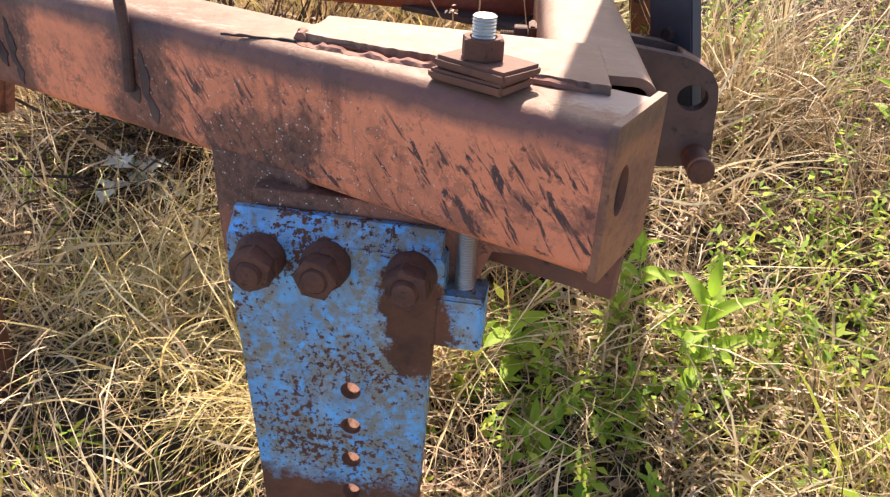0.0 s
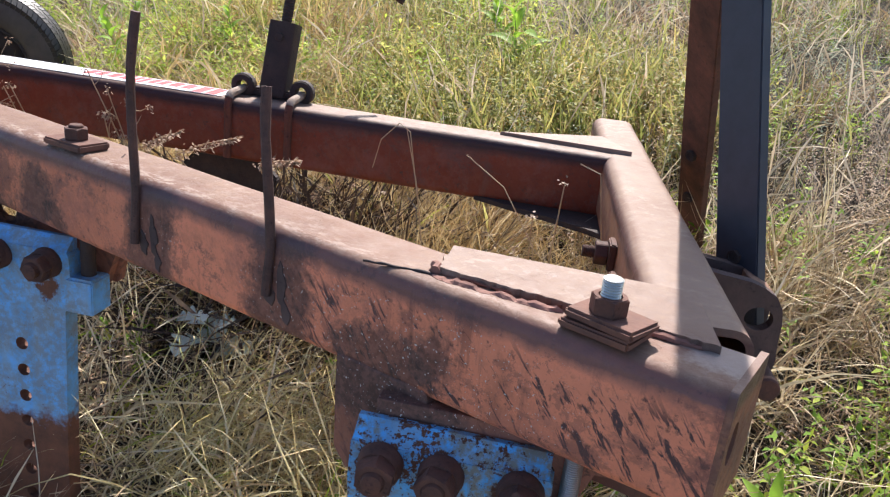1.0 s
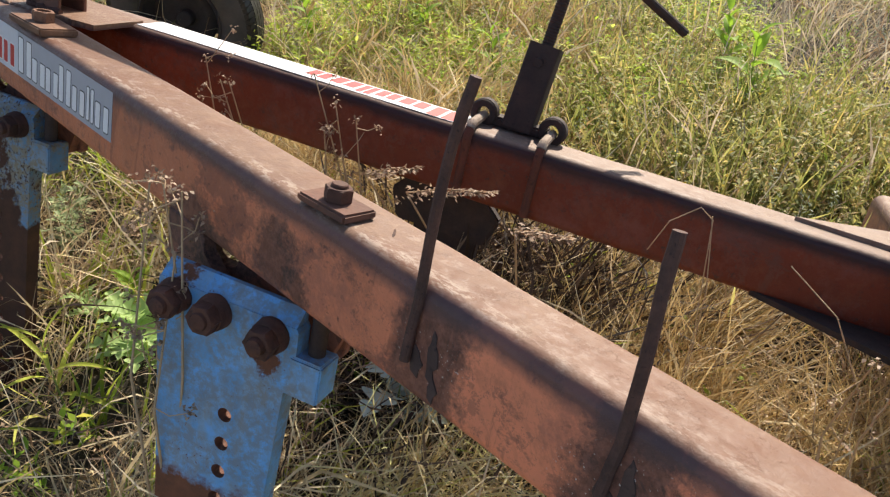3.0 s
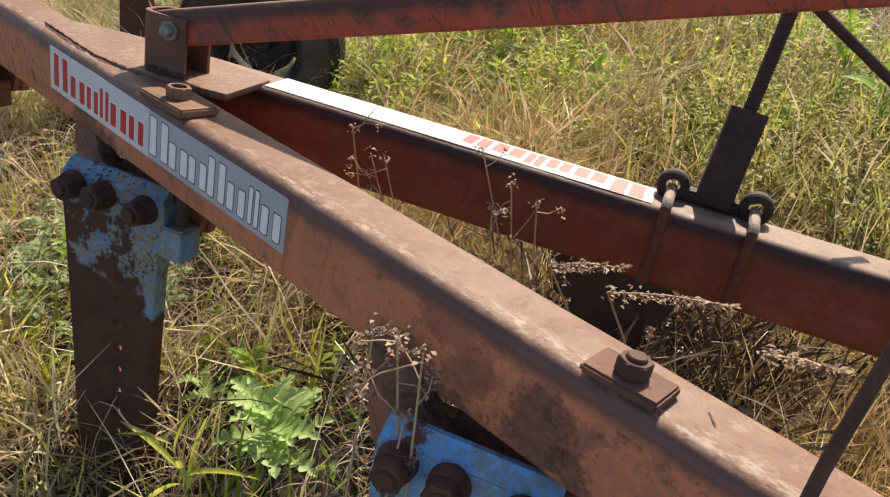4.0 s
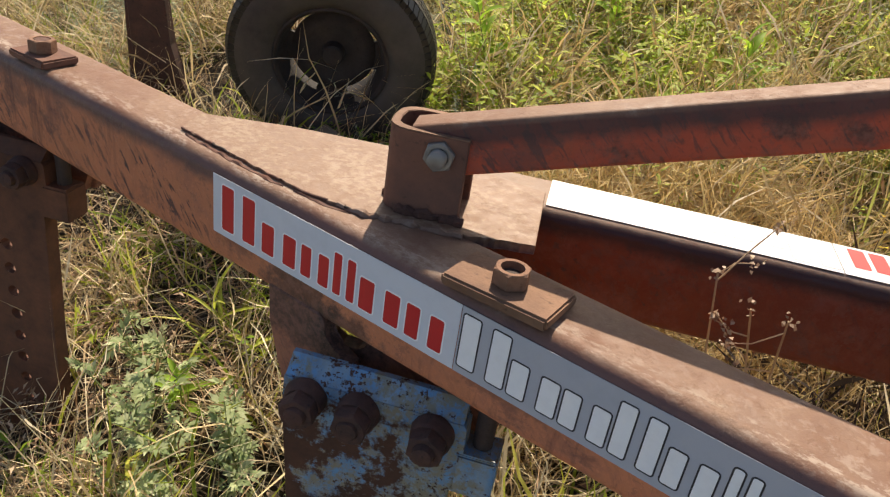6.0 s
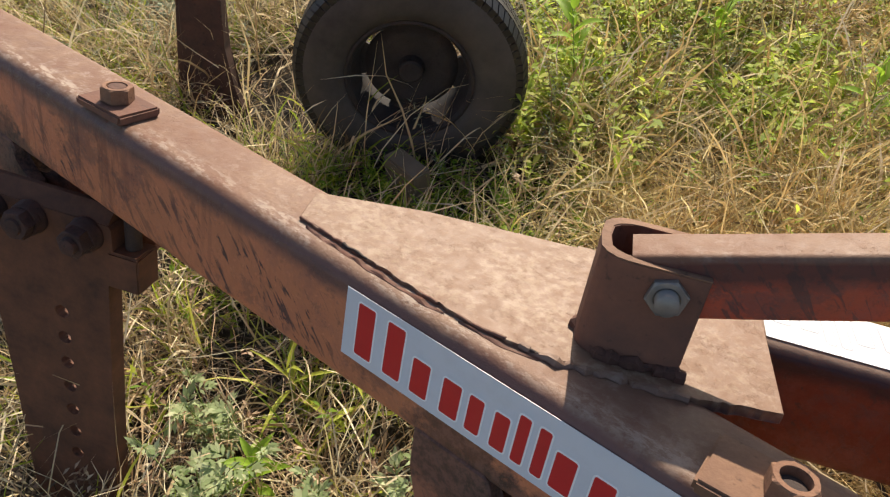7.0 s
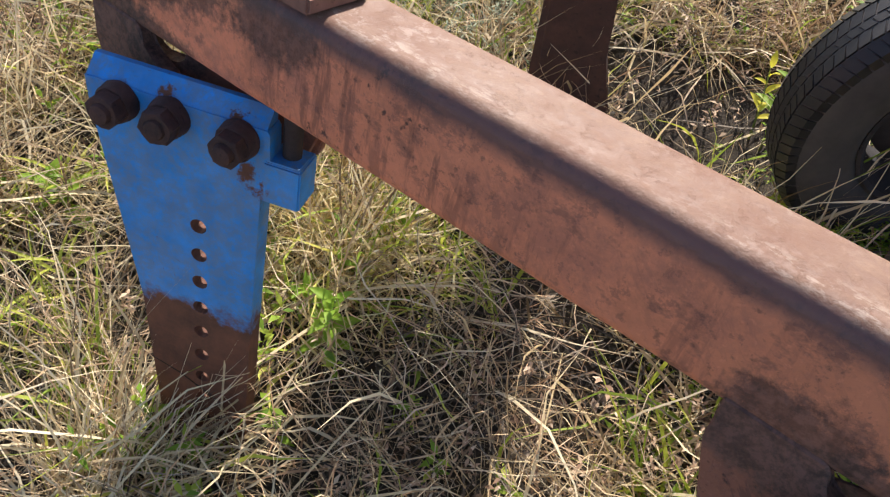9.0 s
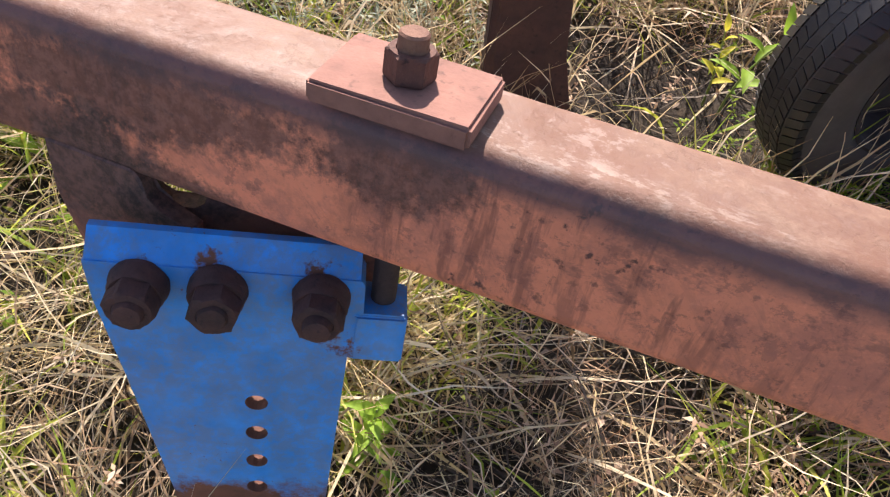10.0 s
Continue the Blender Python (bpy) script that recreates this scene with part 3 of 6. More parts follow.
part("lower_gusset", moved(prism([(1.40, 0.045), (1.67, 0.045), (1.67, 0.185), (1.62, 0.15)], 0.0, 0.010, 0.001, 1), Matrix.Translation((FA.x, FA.y, 0.468)) @ Matrix((FD, FN, Vector((0, 0, 1)))).transposed().to_4x4()), M_DARK, frame_ob, "dark plate under the rear beam's end")
part("weld_bead", bead([(-0.200, 0.5515, 0.5955), (-0.245, 0.5450, 0.5955)], 0.0035, 3), M_CLAMP, frame_ob)

# round bars and weld scabs on the near face
for x, ztop, zlow, lean in ((-0.890, 0.797, 0.510, 0.012), (-0.667, 0.748, 0.515, -0.010)):
    pts = [(x - lean * math.sin(i / 9 * 3.0) * 0.5 + lean * (i / 9 - 0.5), NEAR - 0.007 + 0.004 * math.sin(i * 0.7), zlow + (ztop - zlow) * i / 9) for i in range(10)]
    part("welded_rod", rod([(a + random.Random(i).uniform(-0.0008, 0.0008), b, c_) for i, (a, b, c_) in enumerate(pts)], [0.0057 * random.Random(i + 7).uniform(0.93, 1.06) for i in range(10)], 10), M_ROD, frame_ob, "bent rusty round bar welded upright", True)
    for k, (dx, za, zb, w) in enumerate(((0.022, 0.045, -0.010, 0.005), (0.003, 0.02, -0.014, 0.007), (0.030, 0.000, -0.030, 0.005))):
        shape = [(x + dx - w * 0.6, zlow + za), (x + dx + w * 0.4, zlow + za - 0.006), (x + dx + w + 0.004, zlow + (za + zb) / 2), (x + dx + w, zlow + zb), (x + dx - w * 0.5, zlow + zb + 0.004), (x + dx - w, zlow + (za + zb) / 2)]
        part("weld_scab", moved(prism(jag(shape, 0, 6, 0.0028, int(-x * 100) + k, 0.006), 0.0, 0.0022, 0.0006, 1), Matrix.Translation((0, NEAR + 0.0006, 0)) @ FLIP), M_LUG, frame_ob)
part("grinding_scar", bead([(-1.004, 0.546, TOP - 0.0008), (-0.990, 0.530, TOP - 0.0008)], 0.0018, 9), M_RUST, frame_ob)

# clevis on the gusset
YAW = radians(24.6)
CL = Matrix.Translation((-2.028, 0.603, 0.597)) @ Matrix.Rotation(YAW, 4, "Z")
bm = bmesh.new()
u = []
L, W, T = 0.051, 0.036, 0.008
for i in range(9):
    a = radians(90 + 180 * i / 8)
    u.append((-L + 0.024 + 0.024 * math.cos(a), (W - 0.024) * (1 if i < 4 else (-1 if i > 4 else 0)) + 0.024 * math.sin(a)))
outer = [(L * 0.73, W)] + u + [(L * 0.73, -W)]
inner = [(x + (T if x < 0 else 0) * 0.9 if i not in (0, len(outer) - 1) else x, y * (W - T) / W) for i, (x, y) in enumerate(outer)]
part("clevis", moved(prism(outer + inner[::-1], 0, 0.094, 0.0012, 1), CL), M_BRK, frame_ob, "bent steel clevis welded on the gusset", True)
part("clevis_rim", moved(prism(outer + inner[::-1], 0.0938, 0.0948), CL), M_TAN, frame_ob, "pale tan rim along the top of the clevis")
part("weld_bead", bead([CL @ Vector((0.046, -W, 0.003)), CL @ Vector((-0.03, -W, 0.003)), CL @ Vector((-L, 0, 0.003)), CL @ Vector((-0.03, W, 0.003))], 0.006, 4), M_RUST, frame_ob)

# lug with pin beside the cross beam
def cross_at(s, r, z):
    p = CA + CD * s + CR * r
    return Vector((p.x, p.y, z))


LUGM = Matrix.Translation(cross_at(0.36, 0.039, 0)) @ Matrix((CR, Vector((0, 0, 1)), -CD)).transposed().to_4x4()
lug = [(0.0, 0.534), (0.034, 0.530), (0.100, 0.522), (0.118, 0.516), (0.136, 0.506), (0.148, 0.488), (0.152, 0.466), (0.153, 0.44), (0.156, 0.405), (0.150, 0.388), (0.130, 0.376), (0.09, 0.372), (0.04, 0.372), (0.0, 0.40)]
eye_hole = [(0.119 + 0.020 * math.cos(2 * math.pi * i / 20), 0.470 + 0.0175 * math.sin(2 * math.pi * i / 20)) for i in range(20)]


for off in (-0.012, -0.078):
    part("lug_plate", moved(pierced(lug, eye_hole, off, off + 0.020), LUGM), M_LUG, frame_ob, "thick rounded lug plate with an eye")
cap = [(0.100, 0.522), (0.118, 0.516), (0.136, 0.506), (0.148, 0.488), (0.132, 0.480), (0.124, 0.496), (0.100, 0.506)]
part("lug_bridge", moved(prism(cap, -0.0585, -0.0115, 0.002, 1), LUGM), M_BRIGHT, frame_ob, "pale worn rounded lug end")
part("hitch_pin", moved(disc(0.017, -0.10, 0.070, 20, 0.002), LUGM @ Matrix.Translation((0.135, 0.392, 0))), M_RUST, frame_ob, "rusty round hitch pin", True)
part("pin_tip", moved(disc(0.0175, 0.058, 0.066, 20, 0.001), LUGM @ Matrix.Translation((0.135, 0.392, 0))), M_BRIGHT, frame_ob, "pale worn collar of the pin", True)

# brackets that carry the legs
BOLT_X = (-0.279, -1.070, -1.867, -2.655, -3.457)
FACE_Y, LEG_YAW = 0.472, radians(22.5)


def leg_pose(x):
    """Leg frame: x along the plate, y away from the near face, z up."""
    return Matrix.Translation((x, FACE_Y, 0)) @ Matrix.Rotation(LEG_YAW, 4, "Z")


for x in LEG_X:
    m = leg_pose(x) @ FLIP
    first = x > -0.5
    back = 0.029 if first else 0.066
    up = [(-0.10, 0.360), (0.10, 0.360), (0.125, 0.432), (0.235, 0.432), (0.235, 0.467)]
    up += [(-0.10, 0.467)] if first else [(-0.044, 0.467), (-0.049, 0.444), (-0.058, 0.438), (-0.078, 0.439), (-0.088, 0.446), (-0.092, 0.4672), (-0.10, 0.4672)]
    part("leg_bracket", moved(prism(up, -back - 0.021, -back, 0.001, 1), m), M_BRKT, frame_ob, "thick rusty bracket plate welded under the beam")
    # upright in the plane of the beam's near face, notched beside its weld
    x0, x1 = (-0.182, -0.060) if first else (-0.200, -0.112)
    foot = 0.004 if first else 0.024
    up = [(x0, 0.4800), (x0 + 0.002, 0.430), (x0 + foot, 0.364), (x0 + foot + 0.018, 0.345), (x1 + 0.040, 0.345), (x1 + 0.046, 0.436), (x1 + 0.020, 0.444), (x1 + 0.004, 0.452), (x1, 0.4690), (x1 - 0.006, 0.4780)]
    rigx = Matrix.Translation((x, 0, 0)) @ FLIP
    part("bracket_upright", worn(moved(prism(up, -0.505, -0.4862, 0.002, 1), rigx), 0.0012), M_BRKT, frame_ob, "bracket upright in line with the beam face, burnt dark at the weld")
    part("bracket_cheek", moved(prism([(-0.10, 0.36), (0.11, 0.36), (0.125, 0.432), (0.12, 0.467), (0.03, 0.467), (0.0, 0.40), (-0.10, 0.39)], -0.105, -0.085, 0.002, 1), m), M_BRKT, frame_ob)

# bolts through the cross beam
for s in (0.375, 0.300):
    c = cross_at(s, -0.05, 0.525 if s > 0.35 else 0.500)
    m = Matrix.Translation(c) @ frame_of(-CR).to_4x4()
    part("cross_bolt", moved(thread(0.009, 0.0, 0.045), m), M_RUST, frame_ob, "rusty threaded bolt end", True)
    part("bolt_nut", moved(disc(0.018, 0.012, 0.030, 6, 0.0015), m), M_NUT, frame_ob)
    part("square_plate", moved(block(0, 0, 0.006, 0.040, 0.040, 0.010), m), M_RUST, frame_ob)

# ---- clamp plates with their bolts on the beam ----
SPEC = ((0.071, 0.048, 0.0098, 2, -6), (0.078, 0.050, 0.011, 1, 3), (0.112, 0.064, 0.013, 1, 4), (0.080, 0.056, 0.012, 1, 3), (0.114, 0.080, 0.018, 1, 0))
for k, (x, (sx, sy, sz, layers, turn)) in enumerate(zip(BOLT_X, SPEC)):
    t = thing("clamp_bolt", ("shiny threaded bolt and rusty nut through stacked plates on the beam", "rusty hex bolt through a small square plate on the beam",
                             "rusty hollow-ended bolt through a large plate on the beam", "rusty hex bolt through a small plate on the beam",
                             "rusty nut and bolt stub through a thick plate on the beam")[k], "clamp bolt", "clamp bolts along the beam")
    base = Matrix.Translation((x, 0.516 if k < 4 else 0.520, TOP + 0.0005)) @ Matrix.Rotation(radians(turn), 4, "Z")
    for j in range(layers):
        part("plate", moved(worn(block(0.004 * j, 0.002 * j, sz * (j + 0.5), sx, sy, sz - 0.0004, 0.0026), 0.0012), base @ Matrix.Rotation(radians(-4 * j), 4, "Z")), (M_BRK, M_BRK, M_TAN, M_BRK, M_CLAMP)[k], t, "square steel plate")
    h = sz * layers
    hexr = (0.0175, 0.0165, 0.0185, 0.0185, 0.0182)[k]
    tall = (0.017, 0.016, 0.017, 0.018, 0.021)[k]
    part("nut", moved(hex_nut(hexr, hexr * 0.62, h, h + tall, radians(12 + 17 * k), 0.010 if k == 2 else 0.004), base), M_BRIGHT if k in (2, 3) else M_RUST, t, "hex nut")
    if k == 0:
        part("bolt", moved(thread(0.0095, h, h + 0.031), base), M_ZINC, t, "bright zinc threaded bolt end", True)
    elif k == 4:
        part("bolt", moved(disc(0.0108, h, h + 0.033, 20, 0.002), base), M_BRIGHT, t, "bolt end", True)
    else:
        part("bolt", moved(disc(hexr * 0.58, h + 0.004, h + (0, 0.020, 0.010, 0.0175)[k], 20, 0.0012), base), M_DARK if k == 2 else M_RUST, t, "", True)

# ---- legs ----


def leg(x, mat, bolt_mat, label, n_holes, deep, wide=0.0):
    """Flat leg with a row of holes, an ear for the clamp bolt and three bolts."""
    t = thing("tine_leg", label, "tine leg", "legs under the beam", TIP @ leg_pose(x))
    out = [(-0.116, 0.432), (0.084, 0.432), (0.087, 0.427), (0.088, 0.396), (0.122, 0.396), (0.123, 0.352), (0.114, 0.340), (0.078, 0.340),
           (0.070, 0.10), (0.062, deep), (-0.078, deep), (-0.098, 0.12), (-0.110, 0.30), (-0.117, 0.39)]
    out = [(px_ - wide + 2 * wide * min(1.2, (0.432 - pz) / 0.31) if px_ < 0 else px_, pz) for px_, pz in out]
    bm = bmesh.new()
    holes = [[(0.0105 * math.cos(2 * math.pi * i / 16), 0.270 - 0.0455 * j + 0.0105 * math.sin(2 * math.pi * i / 16)) for i in range(16)] for j in range(n_holes)]
    loops = [out] + holes
    sides = []
    for y in (0.0, 0.028):
        es = []
        vs = []
        for lp in loops:
            row = [bm.verts.new((px_, y, pz)) for px_, pz in lp]
            vs.append(row)
            es += [bm.edges.new((row[i], row[(i + 1) % len(row)])) for i in range(len(row))]
        bmesh.ops.triangle_fill(bm, use_beauty=True, use_dissolve=False, edges=es)
        sides.append(vs)
    for a, b in zip(*sides):
        for i in range(len(a)):
            j = (i + 1) % len(a)
            f = bm.faces.new((a[i], a[j], b[j], b[i]))
            f.material_index = 0 if a is sides[0][0] else 1
    part("shank", bm, mat, t, "flat shank with a row of holes").data.materials.append(M_BRK)
    bev = bmesh.new()
    prof = [(0.0015, 0.431), (0.0015, 0.433), (0.020, 0.451), (0.027, 0.451), (0.027, 0.431)]
    ends = [[bev.verts.new((xx, y, z)) for y, z in prof] for xx in (-0.115 - wide, 0.083)]
    for i in range(5):
        bev.faces.new((ends[0][i], ends[0][(i + 1) % 5], ends[1][(i + 1) % 5], ends[1][i]))
    bev.faces.new(ends[0])
    bev.faces.new(ends[1])
    part("top_chamfer", bev, mat, t)
    part("bolt_ear", block(0.103, 0.0205, 0.367, 0.044, 0.046, 0.054, 0.002), mat, t, "small blue ear block")
    part("clamp_rod", moved(thread(0.0098, 0.392, 0.475) if x > -0.5 else disc(0.011, 0.390, 0.475, 14, 0.001), Matrix.Translation((0.104, 0.022, 0))), M_ZINC if x > -0.5 else M_DARK, t, "", True)
    for k, bx in enumerate((-0.083, -0.021, 0.058) if x > -0.5 else (-0.089, -0.029, 0.053)):
        rnd = random.Random(int(-x * 1000) + k)
        m = Matrix.Translation((bx, 0, 0.414)) @ FLIP @ Matrix.Rotation(radians(rnd.uniform(-3, 3)), 4, "X") @ Matrix.Rotation(radians(rnd.uniform(-3, 3)), 4, "Y")
        b = part("bolt", worn(moved(lathe([(0.0005, -0.002), (0.0225, -0.002), (0.0238, 0.002), (0.0232, 0.007), (0.0218, 0.010), (0.0222, 0.014), (0.0205, 0.018), (0.0005, 0.018)], 28), m), 0.0011), bolt_mat, t, "rusty bolt collar", True)
        part("nut", worn(moved(hex_nut(0.0208, 0.0125, 0.016, 0.035, rnd.uniform(0, 1), 0.0012), m), 0.0012), bolt_mat, b, "rounded rusty hex nut", True)
        part("stud_end", worn(moved(lathe([(0.0005, 0.030), (0.0122, 0.030), (0.0124, 0.0345), (0.0105, (0.040, 0.038, 0.042)[k]), (0.006, (0.0415, 0.039, 0.0435)[k]), (0.0005, (0.0415, 0.039, 0.0435)[k])], 20), m), 0.0008), bolt_mat, b, "", True)
    return t


LEG_LABELS = ("worn pale-blue steel leg speckled with rust under the beam end", "chalky blue steel leg with scratches and rusty bolts",
              "mostly rusted steel leg with patches of faded blue paint", "bare brown rusted steel leg with a row of holes", "bright blue painted steel leg with rusty bolts")
for k, x in enumerate(LEG_X):
    leg(x, LEG_MATS[k], (M_RUST, M_RUST, M_NUT, M_NUT, M_NUT)[k], LEG_LABELS[k], (8, 9, 11, 11, 9)[k], -0.28, 0.015 if k == 4 else 0.0)

# ---- tie bar ----
bar = thing("tie_bar", "flaking red box-section tie bar pinned in the clevis", "tie bar")
part("bar", tube(BA, BA + BD * 1.45, 0.042, 0.058, 0.006, 0.0, 40, 0.0004), M_BAR, bar, "", True)
m = Matrix.Translation((-2.010, 0.5840, 0.670)) @ Matrix.Rotation(YAW, 4, "Z") @ FLIP
part("pin_bolt", moved(disc(0.0180, 0.0, 0.004, 24, 0.001), m), M_RUST, bar, "flat washer", True)
part("bolt_head", moved(hex_nut(0.0172, 0.0105, 0.004, 0.017, 0.3, 0.002), m), M_STEEL, bar, "grey hex bolt head")
part("bolt_shaft", moved(thread(0.0095, -0.075, 0.026), m), M_STEEL, bar, "", True)

# ---- mast bars ----
mast = thing("mast_bar", "dark blue-black flat steel mast bar held in the lug", "mast bar")
def slab(p0, p1, across, w, th, mat, parent, name):
    d = (Vector(p1) - Vector(p0))
    z = d.normalized()
    y = (Vector(across) - z * Vector(across).dot(z)).normalized()
    x = y.cross(z)
    bm = prism([(-w / 2, -th / 2), (w / 2, -th / 2), (w / 2, th / 2), (-w / 2, th / 2)], 0, d.length, 0.002, 2)
    return part(name, moved(bm, Matrix.Translation(p0) @ Matrix((x, y, z)).transposed().to_4x4()), mat, parent)


slab((-0.258, 1.048, 0.42), (-0.484, 1.233, 1.28), (0.45, 0.9, 0), 0.076, 0.020, M_MAST, mast, "flat_bar")
stay = thing("rear_stay", "brown rusty flat steel stay leaning behind the cross beam", "stay")
slab((-0.556, 1.879, 0.18), (-0.446, 1.015, 1.27), (0.45, 0.9, 0.3), 0.074, 0.020, M_RUST, stay, "flat_bar")
for f, w, ob in ((0.26, 0.5, stay), (0.36, 0.5, stay)):
    p = Vector((-0.556, 1.879, 0.18)).lerp(Vector((-0.446, 1.015, 1.27)), f)
    part("bolt", moved(hex_nut(0.013, 0.008, 0.010, 0.021, 0.2, 0.002), Matrix.Translation(p) @ frame_of((-0.45, -0.9, -0.3)).to_4x4()), M_DARK, ob, "rusty bolt head")
for z in (0.47, 0.53):
    p = Vector((-0.258, 1.048, 0.42)).lerp(Vector((-0.484, 1.233, 1.28)), (z - 0.42) / 0.86)
    part("bolt", moved(hex_nut(0.011, 0.007, 0.010, 0.018, 0.5, 0.002), Matrix.Translation(p) @ frame_of((-0.45, -0.9, 0.0)).to_4x4()), M_DARK, mast, "dark bolt head")

# ---- screw jack clamped on the far beam ----
jack = thing("screw_jack", "dark steel screw jack clamped with shackles on the rear beam", "screw jack")
JC = FA + FD * ((Vector((-1.272, 1.075, 0)) - Vector((FA.x, FA.y, 0))).length)
JT = JC.z + 0.0625
AX = Vector((-0.02, 0.19, 0.98)).normalized()
jb = Vector((JC.x - FN.x * 0.038, JC.y - FN.y * 0.038, JT + 0.004))
part("foot_plate", moved(block(0, 0, 0, 0.115, 0.034, 0.018, 0.004), Matrix.Translation(jb + Vector((0, 0, 0.006))) @ Matrix.Rotation(YAW, 4, "Z")), M_DARK, jack, "cross plate")
rot = frame_of(AX, (FN.x, FN.y, 0))
part("post", moved(prism(rounded(0.056, 0.048, 0.005, 3), 0.0, 0.152, 0.0, 1), Matrix.Translation(jb) @ rot.to_4x4()), M_DARK, jack, "square hollow post", True)
part("set_screw", moved(disc(0.009, 0.022, 0.032, 6, 0.001), Matrix.Translation(jb + AX * 0.125) @ frame_of(FN).to_4x4()), M_DARK, jack)
part("threaded_rod", moved(thread(0.0115, 0.15, 0.345, 0.005, 12), Matrix.Translation(jb) @ rot.to_4x4()), M_DARK, jack, "threaded spindle", True)
top = jb + AX * 0.335
part("crank_handle", rod([top, top + Vector((0.075, 0.10, -0.063)), top + Vector((0.137, 0.185, -0.115))], 0.0085, 10), M_DARK, jack, "round crank handle", True)
for s in (-0.064, 0.064):
    c = JC + FD * s
    near = c + FN * 0.051
    bend = []
    for i in range(7):
        a = math.pi / 2 * i / 6
        p = c + FN * (0.0535 - 0.018 * (1 - math.cos(a)))
        bend.append((p.x, p.y, JC.z + 0.045 + 0.028 * math.sin(a)))
    # same steel throughout: leg coloured for shade, bend over the top for sun
    part("u_bolt_leg", rod([(near.x, near.y, JC.z - 0.057 + 0.095 * i / 5) for i in range(6)] + bend[:4], 0.0080, 10), M_SHACKLE_SHADE, jack, "leg of the shackle, coloured brown for its shade", True)
    pts = bend[3:]
    p = c - FN * 0.03
    pts.append((p.x, p.y, JT + 0.014))
    part("u_bolt", rod(pts, 0.0085, 10), M_SHACKLE_LIT, jack, "round steel shackle over the beam, coloured pale for the sun", True)
    e = c - FN * 0.028
    prof = [(0.012, -0.012), (0.0225, -0.012), (0.0255, -0.008), (0.0255, 0.008), (0.0225, 0.012), (0.012, 0.012)]
    part("eye", moved(lathe(prof, 20, True), Matrix.Translation((e.x, e.y, JT + 0.020)) @ frame_of(FN).to_4x4()), M_DARK, jack, "round eye of the shackle", True)

# ---- gauge wheel ----
wheel = thing("gauge_wheel", "dusty black rubber tyre on an open dark rim in the grass", "wheel")
WC = Vector((-2.922, 1.382, 0.408))
WM = Matrix.Translation(WC) @ frame_of((0.590, -0.745, -0.200)).to_4x4() @ Matrix.Diagonal((0.945, 0.945, 0.78, 1))
side = [(0.142, 0.045), (0.151, 0.066), (0.168, 0.078), (0.195, 0.084), (0.225, 0.080), (0.248, 0.072), (0.262, 0.060), (0.268, 0.045)]
prof = side + [(0.270, 0.02), (0.270, -0.02)] + [(r, -h) for r, h in side[::-1]]
part("tyre", moved(lathe(prof, 72), WM), M_TYRE, wheel, "dusty black tyre", True)
# tread blocks
bm = bmesh.new()
for ri, (h0, h1) in enumerate(((-0.074, -0.046), (-0.040, -0.014), (-0.009, 0.009), (0.014, 0.040), (0.046, 0.074))):
    n = 84
    for i in range(n):
        a0, a1 = 2 * math.pi * (i + 0.5 * (ri % 2)) / n, 2 * math.pi * (i + 0.84 + 0.5 * (ri % 2)) / n
        vs = []
        for rr in (0.255, 0.2714):
            for a, h in ((a0, h0), (a1, h0), (a1, h1), (a0, h1)):
                drop = 0.012 * max(0.0, (abs(h) - 0.044) / 0.03)
                sk = 1.3 * (h - (h0 + h1) / 2) * (1 if ri % 2 else -1)
                vs.append(bm.verts.new(((rr - drop) * math.cos(a + sk), (rr - drop) * math.sin(a + sk), h)))
        for f in ((4, 5, 6, 7), (0, 1, 5, 4), (1, 2, 6, 5), (2, 3, 7, 6), (3, 0, 4, 7)):
            bm.faces.new([vs[q] for q in f])
tagged(part("tread", moved(bm, WM), M_TREAD, wheel, "rows of tread blocks"), kind="stuff")
rimp = [(0.144, 0.060), (0.150, 0.067), (0.144, 0.069), (0.137, 0.060), (0.134, 0.03), (0.123, 0.0), (0.123, -0.06), (0.136, -0.07), (0.144, -0.062)]
part("rim", moved(lathe(rimp, 56), WM), M_RIM, wheel, "dark rim", True)
bm = lathe([(0.030, -0.016), (0.056, -0.014), (0.074, -0.004), (0.094, -0.006), (0.110, -0.022), (0.110, -0.028), (0.092, -0.014), (0.074, -0.012), (0.056, -0.022), (0.030, -0.024)], 48)
for q in range(4):
    a = [radians(90 * q - 20 + d) for d in (0, 10, 20, 30, 40)]
    o = [(0.126 * math.cos(v), 0.126 * math.sin(v)) for v in a]
    i_ = [(0.106 * math.cos(v), 0.106 * math.sin(v)) for v in a]
    prism(o + i_[::-1], -0.032, -0.022, 0, 1, bm)
part("rim_disc", moved(bm, WM), M_RIM, wheel, "dished wheel disc with four crescent slots along the rim", True)
part("hub", moved(lathe([(0.0005, 0.020), (0.024, 0.020), (0.028, 0.015), (0.030, -0.020), (0.052, -0.022), (0.054, -0.034), (0.035, -0.045), (0.035, -0.14), (0.0005, -0.14)], 28), WM), M_RIM, wheel, "hub and bearing cap", True)
for i in range(5):
    a = 2 * math.pi * i / 5
    part("wheel_nut", moved(disc(0.009, -0.032, -0.016, 6, 0.001), WM @ Matrix.Translation((0.046 * math.cos(a), 0.046 * math.sin(a), 0))), M_RIM, wheel)

blk = thing("wood_block", "weathered grey-brown wooden block under the tyre", "wooden block", "", Matrix.Translation((-2.83, 0.90, 0.085)) @ Matrix.Rotation(radians(-12), 4, "Z"))
